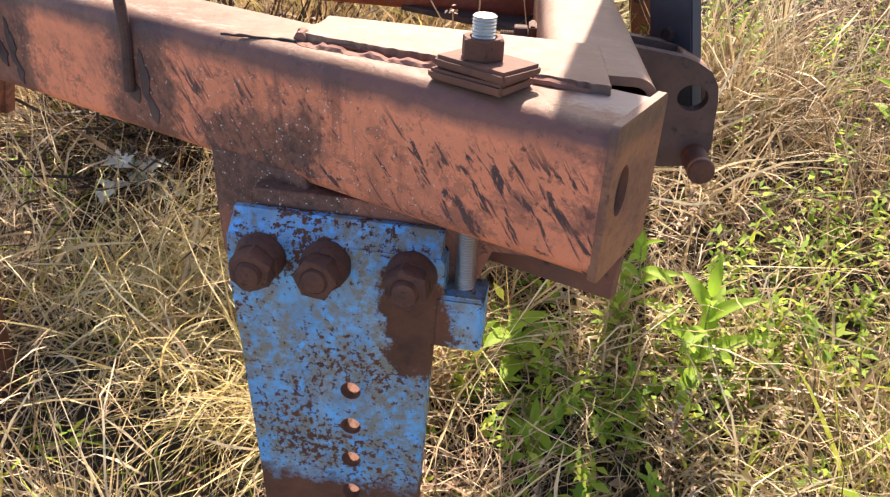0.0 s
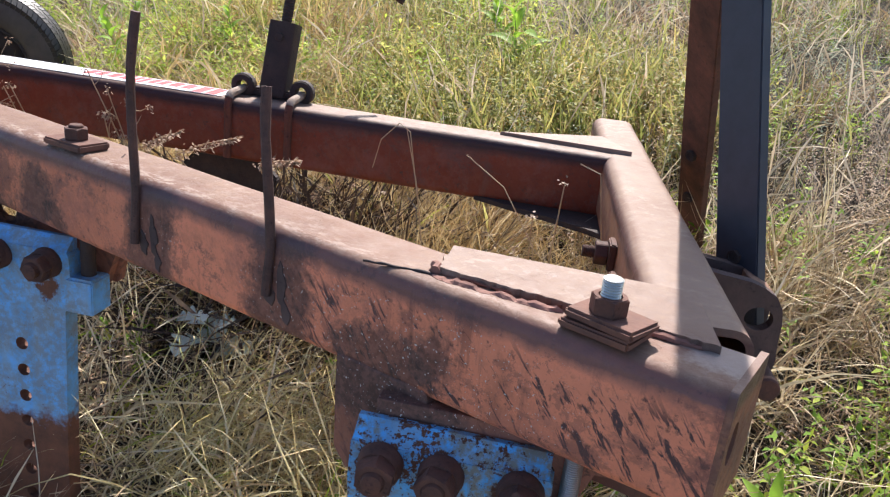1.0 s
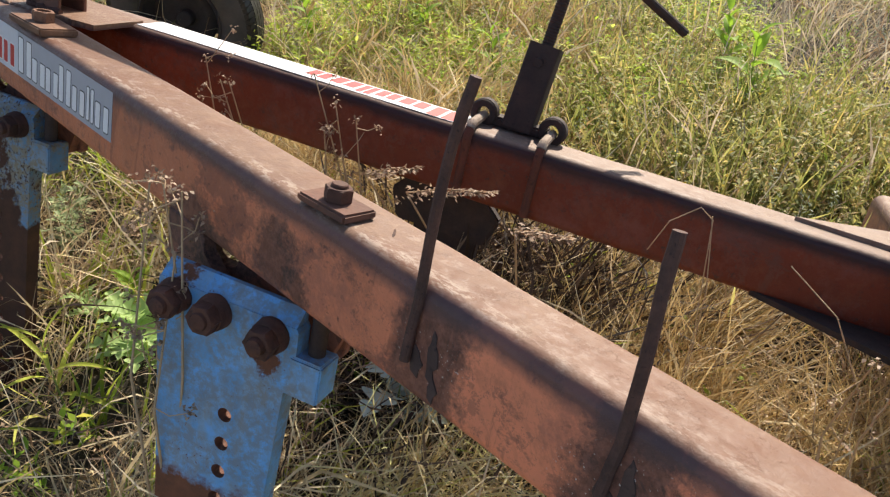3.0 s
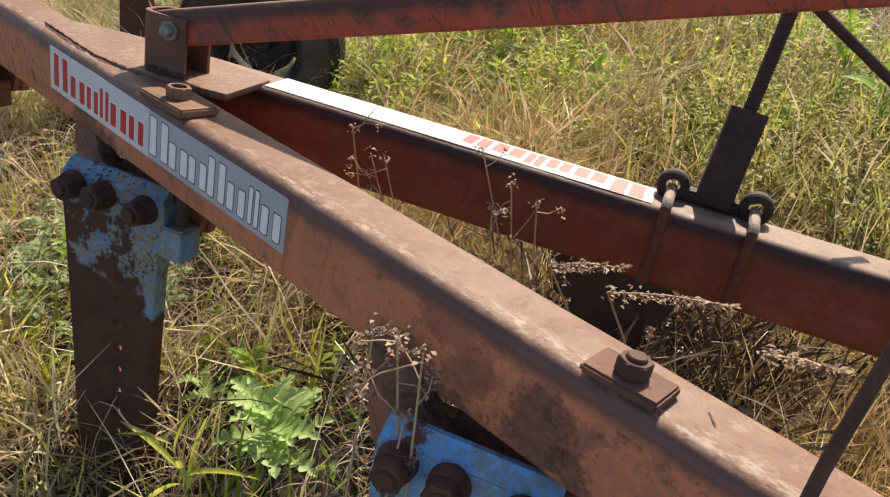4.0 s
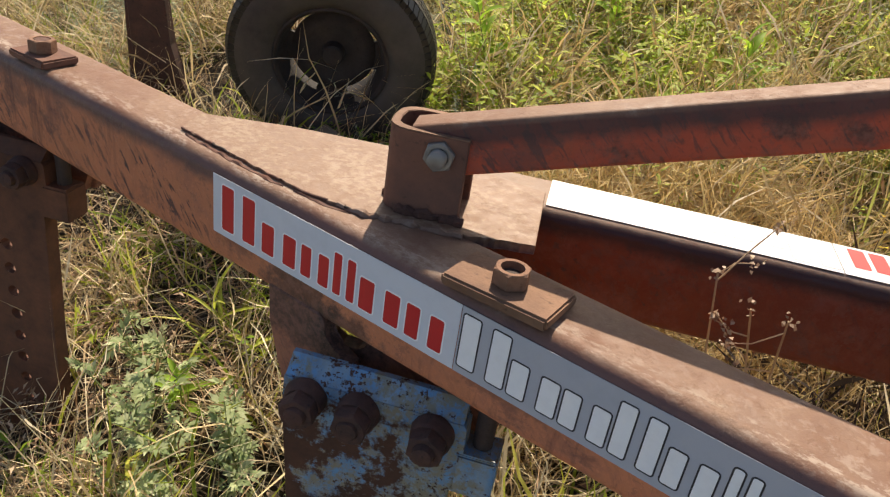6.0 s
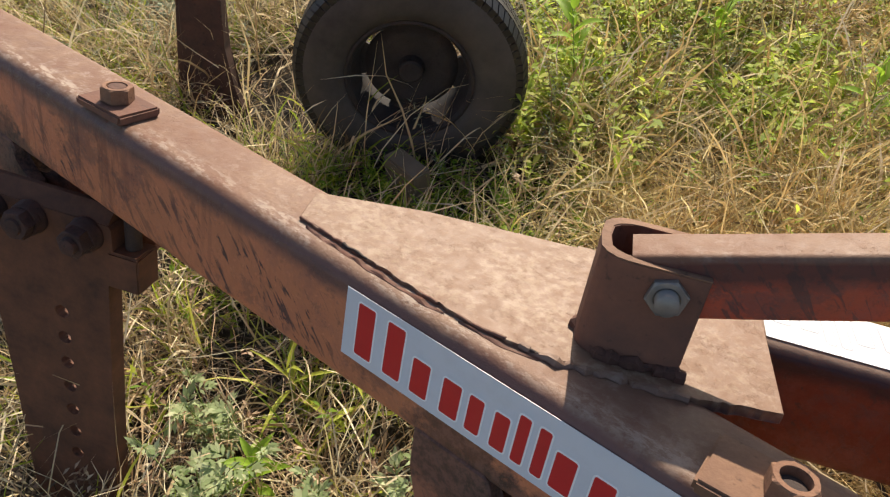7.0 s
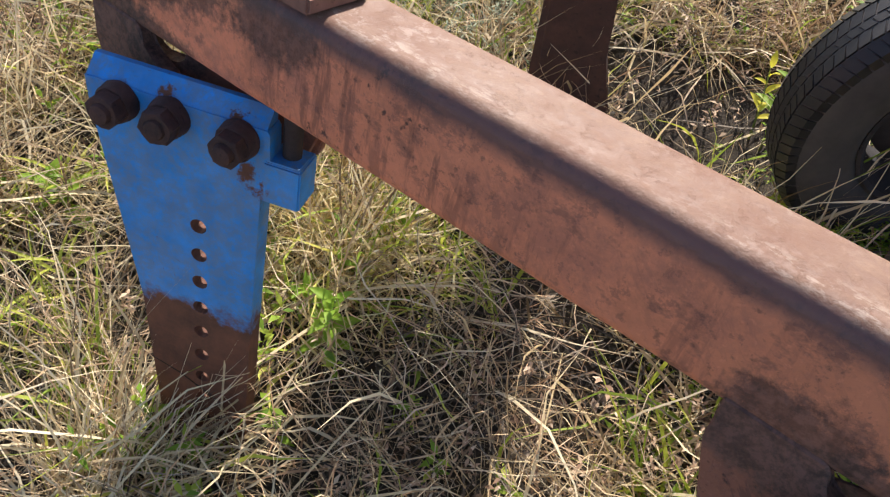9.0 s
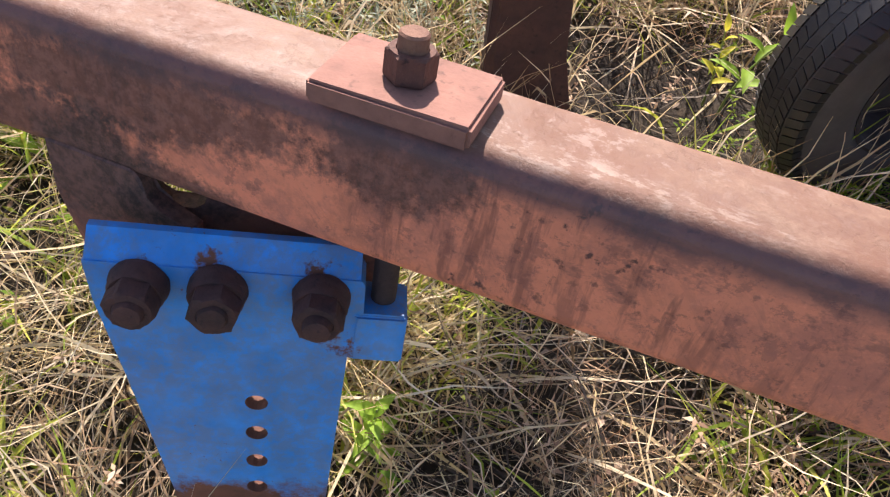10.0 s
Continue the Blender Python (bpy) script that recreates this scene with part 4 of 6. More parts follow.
part("block", block(0, 0, 0, 0.11, 0.05, 0.13, 0.004), plain("weathered_wood", (0.16, 0.125, 0.085), 0.85, 0, 0.45, 18), blk)

# ---- rear leg ----
rear = thing("tine_leg", "brown rusted flat leg standing in the grass behind the wheel", "tine leg")
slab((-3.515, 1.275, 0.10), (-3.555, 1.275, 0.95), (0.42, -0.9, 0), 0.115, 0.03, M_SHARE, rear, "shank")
# unseen wide plate, added for the shadow it casts on the grass
slab((-3.655, 1.290, 0.58), (-3.655, 1.290, 0.98), (0.42, -0.9, 0), 0.25, 0.02, M_SHARE, rear, "shade_plate")
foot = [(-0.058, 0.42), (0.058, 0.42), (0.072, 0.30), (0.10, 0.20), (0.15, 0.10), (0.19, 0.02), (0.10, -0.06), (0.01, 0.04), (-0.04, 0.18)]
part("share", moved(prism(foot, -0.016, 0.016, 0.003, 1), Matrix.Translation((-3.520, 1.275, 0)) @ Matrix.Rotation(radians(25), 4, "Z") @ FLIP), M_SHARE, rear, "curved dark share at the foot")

# ---- assumed leg, added to deepen the shade under the rear beam ----
mid = thing("tine_leg", "assumed dark leg under the rear beam, deepening the shade above dry brush", "tine leg")
MIDM = Matrix.Translation((-1.41, 1.13, 0)) @ Matrix.Rotation(radians(22.5), 4, "Z") @ FLIP
part("shank", moved(prism([(-0.070, 0.36), (0.070, 0.36), (0.060, -0.05), (-0.060, -0.05)], 0.0, 0.028, 0.004, 2), MIDM), M_DARK, mid, "flat dark shank")
part("clamp_plate", moved(prism([(-0.10, 0.34), (0.09, 0.34), (0.11, 0.40), (0.05, 0.455), (-0.07, 0.455), (-0.12, 0.40)], 0.03, 0.052, 0.004, 2), MIDM), M_DARK, mid, "dark clamp plate under the beam")


# ---- stickers ----
def flat(name, col, rough=0.4):
    k = Mat(name, rough)
    return k.out(k.mix(k.step(k.noise(40, 5, 0.7), 0.45, 0.75, 0, 0.25), col, tuple(v * 0.7 for v in col)))


M_ST1, M_ST2 = flat("light_grey_film", (0.60, 0.63, 0.70)), flat("mid_grey_film", (0.40, 0.42, 0.48))
M_RED, M_WHITE, M_BLACK = flat("red_film", (0.55, 0.02, 0.025)), flat("white_film", (0.82, 0.83, 0.86)), flat("black_film", (0.02, 0.022, 0.03))
M_STW = flat("white_sticker_film", (0.70, 0.72, 0.75))


def round_rect(cx, cy, w, h, r, grow=0.0):
    return [(cx + x, cy + y) for x, y in rounded(w + 2 * grow, h + 2 * grow, min(r + grow, (w + 2 * grow) / 2 - 1e-4, (h + 2 * grow) / 2 - 1e-4), 4)]


def sticker(label, m, w, h, base_mat, fill, edge, marks):
    """Film strip w by h with plain marks; m: its lower left corner, x along, y up, z outwards."""
    t = thing("sticker", label, "sticker", "stickers on the beams", TIP @ m)
    part("film", prism([(0, 0), (w, 0), (w, h), (0, h)], 0.0, 0.0005), base_mat, t)
    for cx, cy, sw, sh in marks:
        cx, cy, sw, sh = cx * w, cy * h, sw * w, sh * h
        g = h * 0.022
        part("mark_edge", prism(round_rect(cx, cy, sw, sh, h * 0.03, g), 0.0005, 0.0007), edge, t)
        part("mark", prism(round_rect(cx, cy, sw, sh, h * 0.03), 0.0005, 0.0009), fill, t)
    return t


NEARM = Matrix.Translation((0, NEAR - 0.0004, 0)) @ FLIP
def bars(letters, share=0.36):
    """Two plain upright bars for each (start, end, foot, head)."""
    out = []
    for a, b, lo, hi in letters:
        w = (b - a) * share
        out += [(a + w / 2, (lo + hi) / 2, w, hi - lo), (b - w / 2, (lo + hi) / 2, w, hi - lo)]
    return out


RED_SPANS = [(0.045, 0.20, 0.12, 0.88), (0.235, 0.385, 0.12, 0.62), (0.41, 0.525, 0.12, 0.62), (0.545, 0.63, 0.12, 0.78), (0.65, 0.80, 0.12, 0.62), (0.825, 0.955, 0.12, 0.62)]
MARKS1, MARKS_FAR = bars(RED_SPANS), bars([(a, b, 0.08, hi + 0.10) for a, b, lo, hi in RED_SPANS], 0.44)
MARKS2 = bars([(0.01, 0.16, 0.12, 0.90), (0.175, 0.32, 0.12, 0.62), (0.335, 0.465, 0.12, 0.62), (0.48, 0.60, 0.12, 0.86), (0.62, 0.74, 0.12, 0.62), (0.765, 0.83, 0.12, 0.80), (0.85, 0.97, 0.12, 0.62)])
sticker("light grey sticker with red marks on the beam side", Matrix.Translation((-2.252, 0, 0.507)) @ NEARM, 0.357, 0.075, M_ST1, M_RED, M_WHITE, MARKS1)
sticker("grey sticker with white black-edged marks on the beam side", Matrix.Translation((-1.894, 0, 0.507)) @ NEARM, 0.350, 0.075, M_ST2, M_WHITE, M_BLACK, MARKS2)

def far_top(s, n):
    p = FA + FD * s + FN * n
    return Vector((p.x, p.y, p.z + 0.0625 + 0.0004))


zz = FN.cross(FD).normalized()
zz = zz if zz.z > 0 else -zz
FTOP = Matrix((-FD, zz.cross(-FD), zz)).transposed().to_4x4()
s0, s1, s2 = 0.185, 0.525, 0.860
sticker("white sticker with outlined marks on top of the rear beam", Matrix.Translation(far_top(s1, -0.040)) @ FTOP, s1 - s0, 0.077, M_STW, M_WHITE, M_ST2, MARKS2)
sticker("white sticker with red marks on top of the rear beam", Matrix.Translation(far_top(s2, -0.040)) @ FTOP, s2 - s1 - 0.001, 0.077, M_STW, M_RED, M_STW, MARKS_FAR)


# ---- ground and vegetation ----
def lump(x, y):
    """Height of the soil."""
    v = Vector((x, y, 0))
    h = 0.030 * noise.noise(v * 1.3) + 0.014 * noise.noise(v * 4.1 + Vector((5, 2, 0))) + 0.006 * noise.noise(v * 13.0)
    w = WORLD_WHEEL
    h += 0.045 * math.exp(-((x - w.x) ** 2 + (y - w.y) ** 2) / 0.12)
    return h * min(1.0, 9.0 / (1.0 + math.hypot(x + 2, y)))


WORLD_WHEEL = TIP @ WC
k = Mat("soil_and_thatch", 0.95)
f = k.noise(30, 8, 0.75)
c = k.ramp(f, [(0.25, (0.014, 0.010, 0.008)), (0.5, (0.038, 0.028, 0.018)), (0.7, (0.085, 0.062, 0.038))])
c = k.mix(k.step(k.noise(1.2, 4), 0.45, 0.65, 0, 0.6), c, (0.030, 0.030, 0.014))
k.bump(f, 0.8, 0.02)
M_SOIL = k.out(c)

xs = np.unique(np.concatenate([np.linspace(-7, 3, 171), np.geomspace(3, 400, 26), -7 - np.geomspace(0.2, 400, 26)]))
ys = np.unique(np.concatenate([np.linspace(-1.5, 6, 131), 6 + np.geomspace(0.2, 400, 26), -1.5 - np.geomspace(0.2, 400, 26)]))
verts = [(x, y, lump(x, y)) for y in ys for x in xs]
nx = len(xs)
faces = [(j * nx + i, j * nx + i + 1, (j + 1) * nx + i + 1, (j + 1) * nx + i) for j in range(len(ys) - 1) for i in range(nx - 1)]
me = bpy.data.meshes.new("ground")
me.from_pydata(verts, [], faces)
me.polygons.foreach_set("use_smooth", [True] * len(me.polygons))
me.materials.append(M_SOIL)
tagged(new("ground", me), "dark soil under matted dry grass", "ground", kind="structure")

rng = np.random.default_rng(7)


def heights(x, y):
    return np.array([lump(a, b) for a, b in zip(x, y)])


# hollows kept free for single plants
CLEAR = ((-1.74, 0.23, 0.15), (-1.95, 0.22, 0.09), (-1.27, 0.47, 0.12), (-2.58, 0.12, 0.09), (-2.37, 0.17, 0.08), (-0.14, 0.56, 0.07), (-0.38, 0.47, 0.06), (-2.10, 0.10, 0.08), (-2.86, 0.86, 0.10), (-1.37, 0.87, 0.19))


# places with little standing grass, whose dark soil also stands in for shade: x, y, radius, share that is gone
THIN = ((-2.95, 0.88, 0.22, 0.6), (-2.62, 1.00, 0.25, 0.55), (-1.08, 0.32, 0.33, 0.7), (-0.80, 0.16, 0.22, 0.7), (-1.74, 0.20, 0.32, 0.55), (-3.32, 1.02, 0.34, 0.8), (-2.72, 0.76, 0.17, 0.75), (-3.15, 0.62, 0.16, 0.5))


def scatter(n, x0, x1, y0, y1, clump=0.0, cell=0.14, gaps=0.0):
    """Places on the ground, gathered into tufts; gaps: how far bare hollows are left open."""
    x, y = rng.uniform(x0, x1, n), rng.uniform(y0, y1, n)
    if clump:
        m = int((x1 - x0) * (y1 - y0) / cell ** 2)
        cx, cy = rng.uniform(x0, x1, m), rng.uniform(y0, y1, m)
        pick = rng.integers(0, m, n)
        pull = rng.random(n) < clump
        x = np.where(pull, cx[pick] + rng.normal(0, cell * 0.22, n), x)
        y = np.where(pull, cy[pick] + rng.normal(0, cell * 0.22, n), y)
    for cx_, cy_, cr in CLEAR:
        d = np.hypot(x - cx_, y - cy_) + 1e-6
        push = np.where(d < cr, cr * (1.0 + 0.35 * rng.random(n)) / d, 1.0)
        x, y = cx_ + (x - cx_) * push, cy_ + (y - cy_) * push
    for cx_, cy_, cr, share in THIN:
        hit = (np.hypot(x - cx_, y - cy_) < cr * (0.7 + 0.5 * rng.random(n))) & (rng.random(n) < share)
        x, y = np.where(hit, rng.uniform(x0, x1, n), x), np.where(hit, rng.uniform(y0, y1, n), y)
    if gaps:
        g = np.array([noise.noise(Vector((a * 4.2, b * 4.2, 3.0))) + 0.6 * noise.noise(Vector((a * 11.0, b * 11.0, 8.0))) for a, b in zip(x, y)])
        keep = rng.random(n) < np.clip(0.5 + g / 0.35, 1.0 - gaps, 1.0)
        sel = np.flatnonzero(keep)
        pick = np.where(keep, np.arange(n), sel[rng.integers(0, len(sel), n)])
        x, y = x[pick] + np.where(keep, 0, rng.normal(0, 0.02, n)), y[pick] + np.where(keep, 0, rng.normal(0, 0.02, n))
    return x, y


def strips(name, V, F, mat, label, category, kind="stuff"):
    """One object from vertex and quad arrays."""
    me = bpy.data.meshes.new(name)
    me.vertices.add(len(V))
    me.vertices.foreach_set("co", V.astype(np.float32).ravel())
    me.loops.add(F.size)
    me.loops.foreach_set("vertex_index", F.astype(np.int32).ravel())
    me.polygons.add(len(F))
    me.polygons.foreach_set("loop_start", np.arange(0, F.size, 4, dtype=np.int32))
    me.polygons.foreach_set("use_smooth", np.ones(len(F), dtype=bool))
    me.update(calc_edges=True)
    me.materials.append(mat)
    ob = new(name, me)
    return tagged(ob, label, category, kind=kind) if label else ob


def swirl(x, y, seed=0.0):
    """Slowly turning direction in which the grass lies."""
    return np.array([5.5 * noise.noise(Vector((a * 0.9 + seed, b * 0.9, seed))) + 1.5 * noise.noise(Vector((a * 3.1, b * 3.1, seed))) for a, b in zip(x, y)])


def blades(name, mat, label, category, x, y, length, width, lean, curl, segs=4, comb=0.0, head=0.0, up=0.25, lift=0.0):
    """Bent ribbons rooted at x, y, joined into one object; comb: how far they lie the same way."""
    n = len(x)
    z0 = heights(x, y) - 0.004 + lift * rng.random(n) ** 2
    az = rng.uniform(0, 2 * np.pi, n)
    if comb:
        az = np.where(rng.random(n) < comb, swirl(x, y) + rng.normal(0, 0.45, n), az)
    ln = np.clip(np.abs(rng.normal(lean, up, n)), 0, 1.5)
    cu = rng.normal(curl, abs(curl) * 0.5 + 0.05, n)
    tw = rng.uniform(-0.9, 0.9, n)
    P = np.empty((n, segs + 1, 2, 3))
    cx_, cy_, cz_ = x.copy(), y.copy(), z0.copy()
    step = length / segs
    for s in range(segs + 1):
        t = s / segs
        ang = ln + cu * t
        wv = width * (1.0 - t ** 1.8 * 0.93) * (0.7 + 0.6 * min(1, 3 * t))
        if head and s == segs - 1:
            wv = width * head
        sx, sy = -np.sin(az + tw), np.cos(az + tw)
        tilt = wv * np.sin(tw) * 0.8
        P[:, s, 0] = np.stack([cx_ - sx * wv / 2, cy_ - sy * wv / 2, cz_ - tilt / 2], 1)
        P[:, s, 1] = np.stack([cx_ + sx * wv / 2, cy_ + sy * wv / 2, cz_ + tilt / 2], 1)
        cx_ = cx_ + np.sin(ang) * np.cos(az) * step
        cy_ = cy_ + np.sin(ang) * np.sin(az) * step
        cz_ = np.maximum(cz_ + np.cos(ang) * step, z0 + 0.003 + 0.03 * rng.random(n))
        az = az + rng.normal(0, 0.28, n)
        tw = tw + rng.normal(0, 0.25, n)
    i0 = (np.arange(n)[:, None] * (segs + 1) + np.arange(segs)[None]) * 2
    F = np.stack([i0, i0 + 1, i0 + 3, i0 + 2], -1).reshape(-1, 4)
    return strips(name, P.reshape(-1, 3), F, mat, label, category)


def leaflets(pos, az, pitch, length, width):
    """Folded diamond leaves as arrays of corners and quads."""
    n = len(pos)
    d = np.stack([np.cos(pitch) * np.cos(az), np.cos(pitch) * np.sin(az), np.sin(pitch)], 1)
    s = np.stack([-np.sin(az), np.cos(az), np.zeros(n)], 1)
    u = np.cross(d, s)
    mid = pos + d * (length * 0.45)[:, None]
    V = np.stack([pos, mid + s * (width / 2)[:, None] + u * (width * 0.18)[:, None], pos + d * length[:, None] - u * (length * 0.12)[:, None], mid - s * (width / 2)[:, None] + u * (width * 0.18)[:, None]], 1)
    F = np.arange(n * 4).reshape(n, 4)
    return V.reshape(-1, 3), F


STRAW = [(0.0, (0.07, 0.045, 0.028)), (0.22, (0.27, 0.19, 0.105)), (0.38, (0.62, 0.48, 0.27)), (0.56, (0.74, 0.61, 0.37)), (0.85, (0.82, 0.73, 0.51)), (1.0, (0.36, 0.17, 0.08))]
GOLD = [(0.0, (0.24, 0.15, 0.06)), (0.4, (0.52, 0.37, 0.16)), (0.8, (0.74, 0.57, 0.30)), (1.0, (0.44, 0.40, 0.12))]
GREYS = [(0.0, (0.026, 0.019, 0.014)), (0.4, (0.068, 0.051, 0.036)), (0.75, (0.20, 0.16, 0.115)), (1.0, (0.66, 0.57, 0.43))]
GREENS = [(0.0, (0.13, 0.21, 0.025)), (0.4, (0.32, 0.43, 0.05)), (0.7, (0.56, 0.60, 0.09)), (1.0, (0.74, 0.66, 0.20))]
BROWNS = [(0.0, (0.16, 0.095, 0.055)), (0.3, (0.44, 0.28, 0.16)), (0.65, (0.68, 0.50, 0.31)), (1.0, (0.84, 0.72, 0.52))]
M_STRAW = blade_mat("dry_blades", STRAW, 0.28, 1.3, [(0.0, (0.24, 0.18, 0.08)), (0.5, (0.54, 0.41, 0.20)), (1.0, (0.72, 0.58, 0.36))])
M_BROWN = blade_mat("brown_blades", BROWNS, 0.26, 1.7, [(0.0, (0.24, 0.24, 0.08)), (0.5, (0.53, 0.49, 0.18)), (1.0, (0.80, 0.70, 0.42))])
M_DUN = blade_mat("dun_blades", [(0.0, (0.13, 0.085, 0.045)), (0.4, (0.33, 0.23, 0.12)), (0.8, (0.50, 0.38, 0.20)), (1.0, (0.66, 0.55, 0.34))], 0.26, 1.5)
M_GOLD = blade_mat("golden_blades", GOLD, 0.32, 1.3)
M_THATCH = blade_mat("grey_thatch", GREYS, 0.15, 2.0)
M_GREEN = blade_mat("green_blades", GREENS, 0.4, 1.0)
M_LEAF = blade_mat("fresh_leaf", [(0.0, (0.13, 0.27, 0.03)), (0.5, (0.30, 0.48, 0.05)), (0.85, (0.52, 0.60, 0.08)), (1.0, (0.76, 0.64, 0.08))], 0.5, 1.5)
M_SILVER = blade_mat("silvery_leaf", [(0.0, (0.17, 0.22, 0.13)), (0.6, (0.36, 0.42, 0.29)), (1.0, (0.58, 0.61, 0.44))], 0.35, 3.0)
M_PALE = blade_mat("pale_leaf", [(0.0, (0.62, 0.72, 0.62)), (1.0, (0.76, 0.82, 0.74))], 0.25, 3.0)
M_SEED = blade_mat("dry_seed_heads", [(0.0, (0.16, 0.10, 0.065)), (0.5, (0.40, 0.27, 0.18)), (1.0, (0.66, 0.52, 0.38))], 0.3, 3.0)
M_STALK = plain("dry_stalk", (0.46, 0.33, 0.20), 0.8, 0, 0.4, 40)
M_STEM = plain("green_stem", (0.20, 0.26, 0.07), 0.7, 0, 0.3, 40)

n = 20000
x, y = scatter(n, -6.2, 1.9, -0.35, 2.4, 0.3, 0.14, 0.75)
blades("matted_thatch", M_THATCH, "grey matted dead grass lying over the soil", "dead grass", x, y, rng.uniform(0.10, 0.36, n), rng.uniform(0.0010, 0.0034, n), 1.25, 0.3, 3, 0.4, 0, 0.2, 0.04)
n = 26000
x, y = scatter(n, -6.0, 1.8, -0.35, 1.9, 0.5, 0.12, 0.7)
blades("straw_litter", M_BROWN, "short broken straw lying on the ground", "dead grass", x, y, rng.uniform(0.02, 0.11, n), rng.uniform(0.0012, 0.0045, n), 1.1, 0.3, 2, 0.0, 0, 0.45, 0.09)
n = 40000
x, y = scatter(n, -5.8, 1.6, -0.30, 1.5, 0.85, 0.20, 0.9)
keep = (x < -0.1) | (y < 0.4) | (y > 3.2) | (rng.random(n) < 0.6)
x, y, n = x[keep], y[keep], int(keep.sum())
blades("dry_grass", M_STRAW, "tangled straw-coloured dry grass", "dry grass", x, y, (0.07 + 0.33 * rng.random(n) ** 1.6) * np.where((x > -0.2) & (y > 0.3), 0.62, 1.0), 0.0010 + 0.0046 * rng.random(n) ** 2.0, 0.85, 0.8, 4, 0.4, 0, 0.5, 0.08)
n = 26000
x, y = scatter(n, -5.6, 1.4, -0.30, 1.5, 0.7, 0.16, 0.8)
blades("fine_straw", M_BROWN, "hair-thin broken straw tangled through the grass", "dry grass", x, y, rng.uniform(0.04, 0.20, n), rng.uniform(0.0005, 0.0012, n), 0.9, 1.2, 3, 0.1, 2.2, 0.6, 0.16)
n = 12000
x, y = scatter(n, -2.3, -0.45, 0.52, 1.25, 0.8, 0.12, 0.5)
blades("golden_grass", M_GOLD, "golden dry grass between the beams", "dry grass", x, y, rng.uniform(0.12, 0.36, n), rng.uniform(0.0012, 0.0038, n), 0.40, 0.9, 4, 0.2)
n = 34000
x, y = scatter(n, -7.0, 2.6, 1.1, 4.6, 0.92, 0.26, 0.97)
dun = x > -0.7 + 0.3 * rng.normal(0, 1, n)
xa, ya, x, y = x[dun], y[dun], x[~dun], y[~dun]
n = len(x)
blades("tall_dry_grass", M_BROWN, "taller brownish dry grass behind the machine", "dry grass", x, y, 0.08 + 0.24 * rng.random(n) ** 1.5, 0.0010 + 0.0026 * rng.random(n) ** 2, 0.50, 0.9, 4, 0.2, 2.0)
n = len(xa)
blades("dun_grass", M_DUN, "dull olive-brown dry grass behind the beam end", "dry grass", xa, ya, 0.07 + 0.22 * rng.random(n) ** 1.5, 0.0010 + 0.0022 * rng.random(n) ** 2, 0.50, 0.9, 4, 0.2, 2.0)
n = 13000
x, y = scatter(n, -6.5, 2.4, 1.0, 3.8, 0.85, 0.30, 0.9)
keep = (x < -0.6) | (rng.random(n) < 0.5)
x, y, n = x[keep], y[keep], int(keep.sum())
blades("green_grass", M_GREEN, "fresh yellow-green grass blades among the straw", "green grass", x, y, rng.uniform(0.06, 0.20, n), 0.0010 + 0.0028 * rng.random(n) ** 1.5, 0.55, 0.8, 3, 0.2)
n = 6000
x, y = scatter(n, -6.0, 1.8, -0.30, 1.0, 0.9, 0.34, 0.9)
blades("low_green_grass", M_GREEN, "scattered green blades in the straw under the machine", "green grass", x, y, rng.uniform(0.08, 0.30, n), rng.uniform(0.002, 0.007, n), 0.6, 0.8, 5, 0.2)
n = 34000
x, y = scatter(n, -12, 7, 4.2, 12, 0.7, 0.35)
blades("distant_grass", M_BROWN, "dry grass further off in the field", "dry grass", x, y, rng.uniform(0.15, 0.36, n), rng.uniform(0.003, 0.008, n), 0.45, 0.8, 2)
n = 3500
x, y = scatter(n, -2.75, -1.7, 1.1, 2.2, 0.7, 0.2, 0.5)
blades("sunlit_grass", M_GOLD, "bright golden grass in the sun beside the wheel", "dry grass", x, y, rng.uniform(0.15, 0.40, n), rng.uniform(0.0014, 0.0042, n), 0.5, 0.9, 4, 0.2, 1.5)
n = 52000
x, y = scatter(n, -10, 6, -6, -0.28, 0.7, 0.3)
half = rng.random(n) < 0.5
for name, mat, label, sel in (("surrounding_grass", M_STRAW, "dry grass of the field in front of the machine", half), ("surrounding_dull_grass", M_DUN, "dull brown grass of the field in front of the machine", ~half)):
    m = int(sel.sum())
    blades(name, mat, label, "dry grass", x[sel], y[sel], rng.uniform(0.10, 0.32, m), rng.uniform(0.003, 0.008, m), 0.8, 0.7, 2)
n = 24000
x, y = np.where(rng.random(n) < 0.5, rng.uniform(-11, -5.6, n), rng.uniform(1.5, 7, n)), rng.uniform(-0.4, 4.6, n)
blades("side_grass", M_BROWN, "dry grass of the field beside the machine", "dry grass", x, y, rng.uniform(0.10, 0.32, n), rng.uniform(0.003, 0.008, n), 0.7, 0.7, 2)
n = 3000
x, y = scatter(n, -5.0, 1.2, 1.3, 4.4, 0.6, 0.3)
blades("seed_grass", blade_mat("pale_seed_grass", [(0.0, (0.38, 0.28, 0.18)), (1.0, (0.76, 0.66, 0.50))], 0.4), "pale grass seed stalks standing over the weeds", "dry grass", x, y, rng.uniform(0.22, 0.42, n), rng.uniform(0.0011, 0.0020, n), 0.25, 0.7, 4, 0.2, 3.6)
n = 1500
x, y = scatter(n, -7.0, 2.4, -0.15, 3.8, 0.5, 0.4)
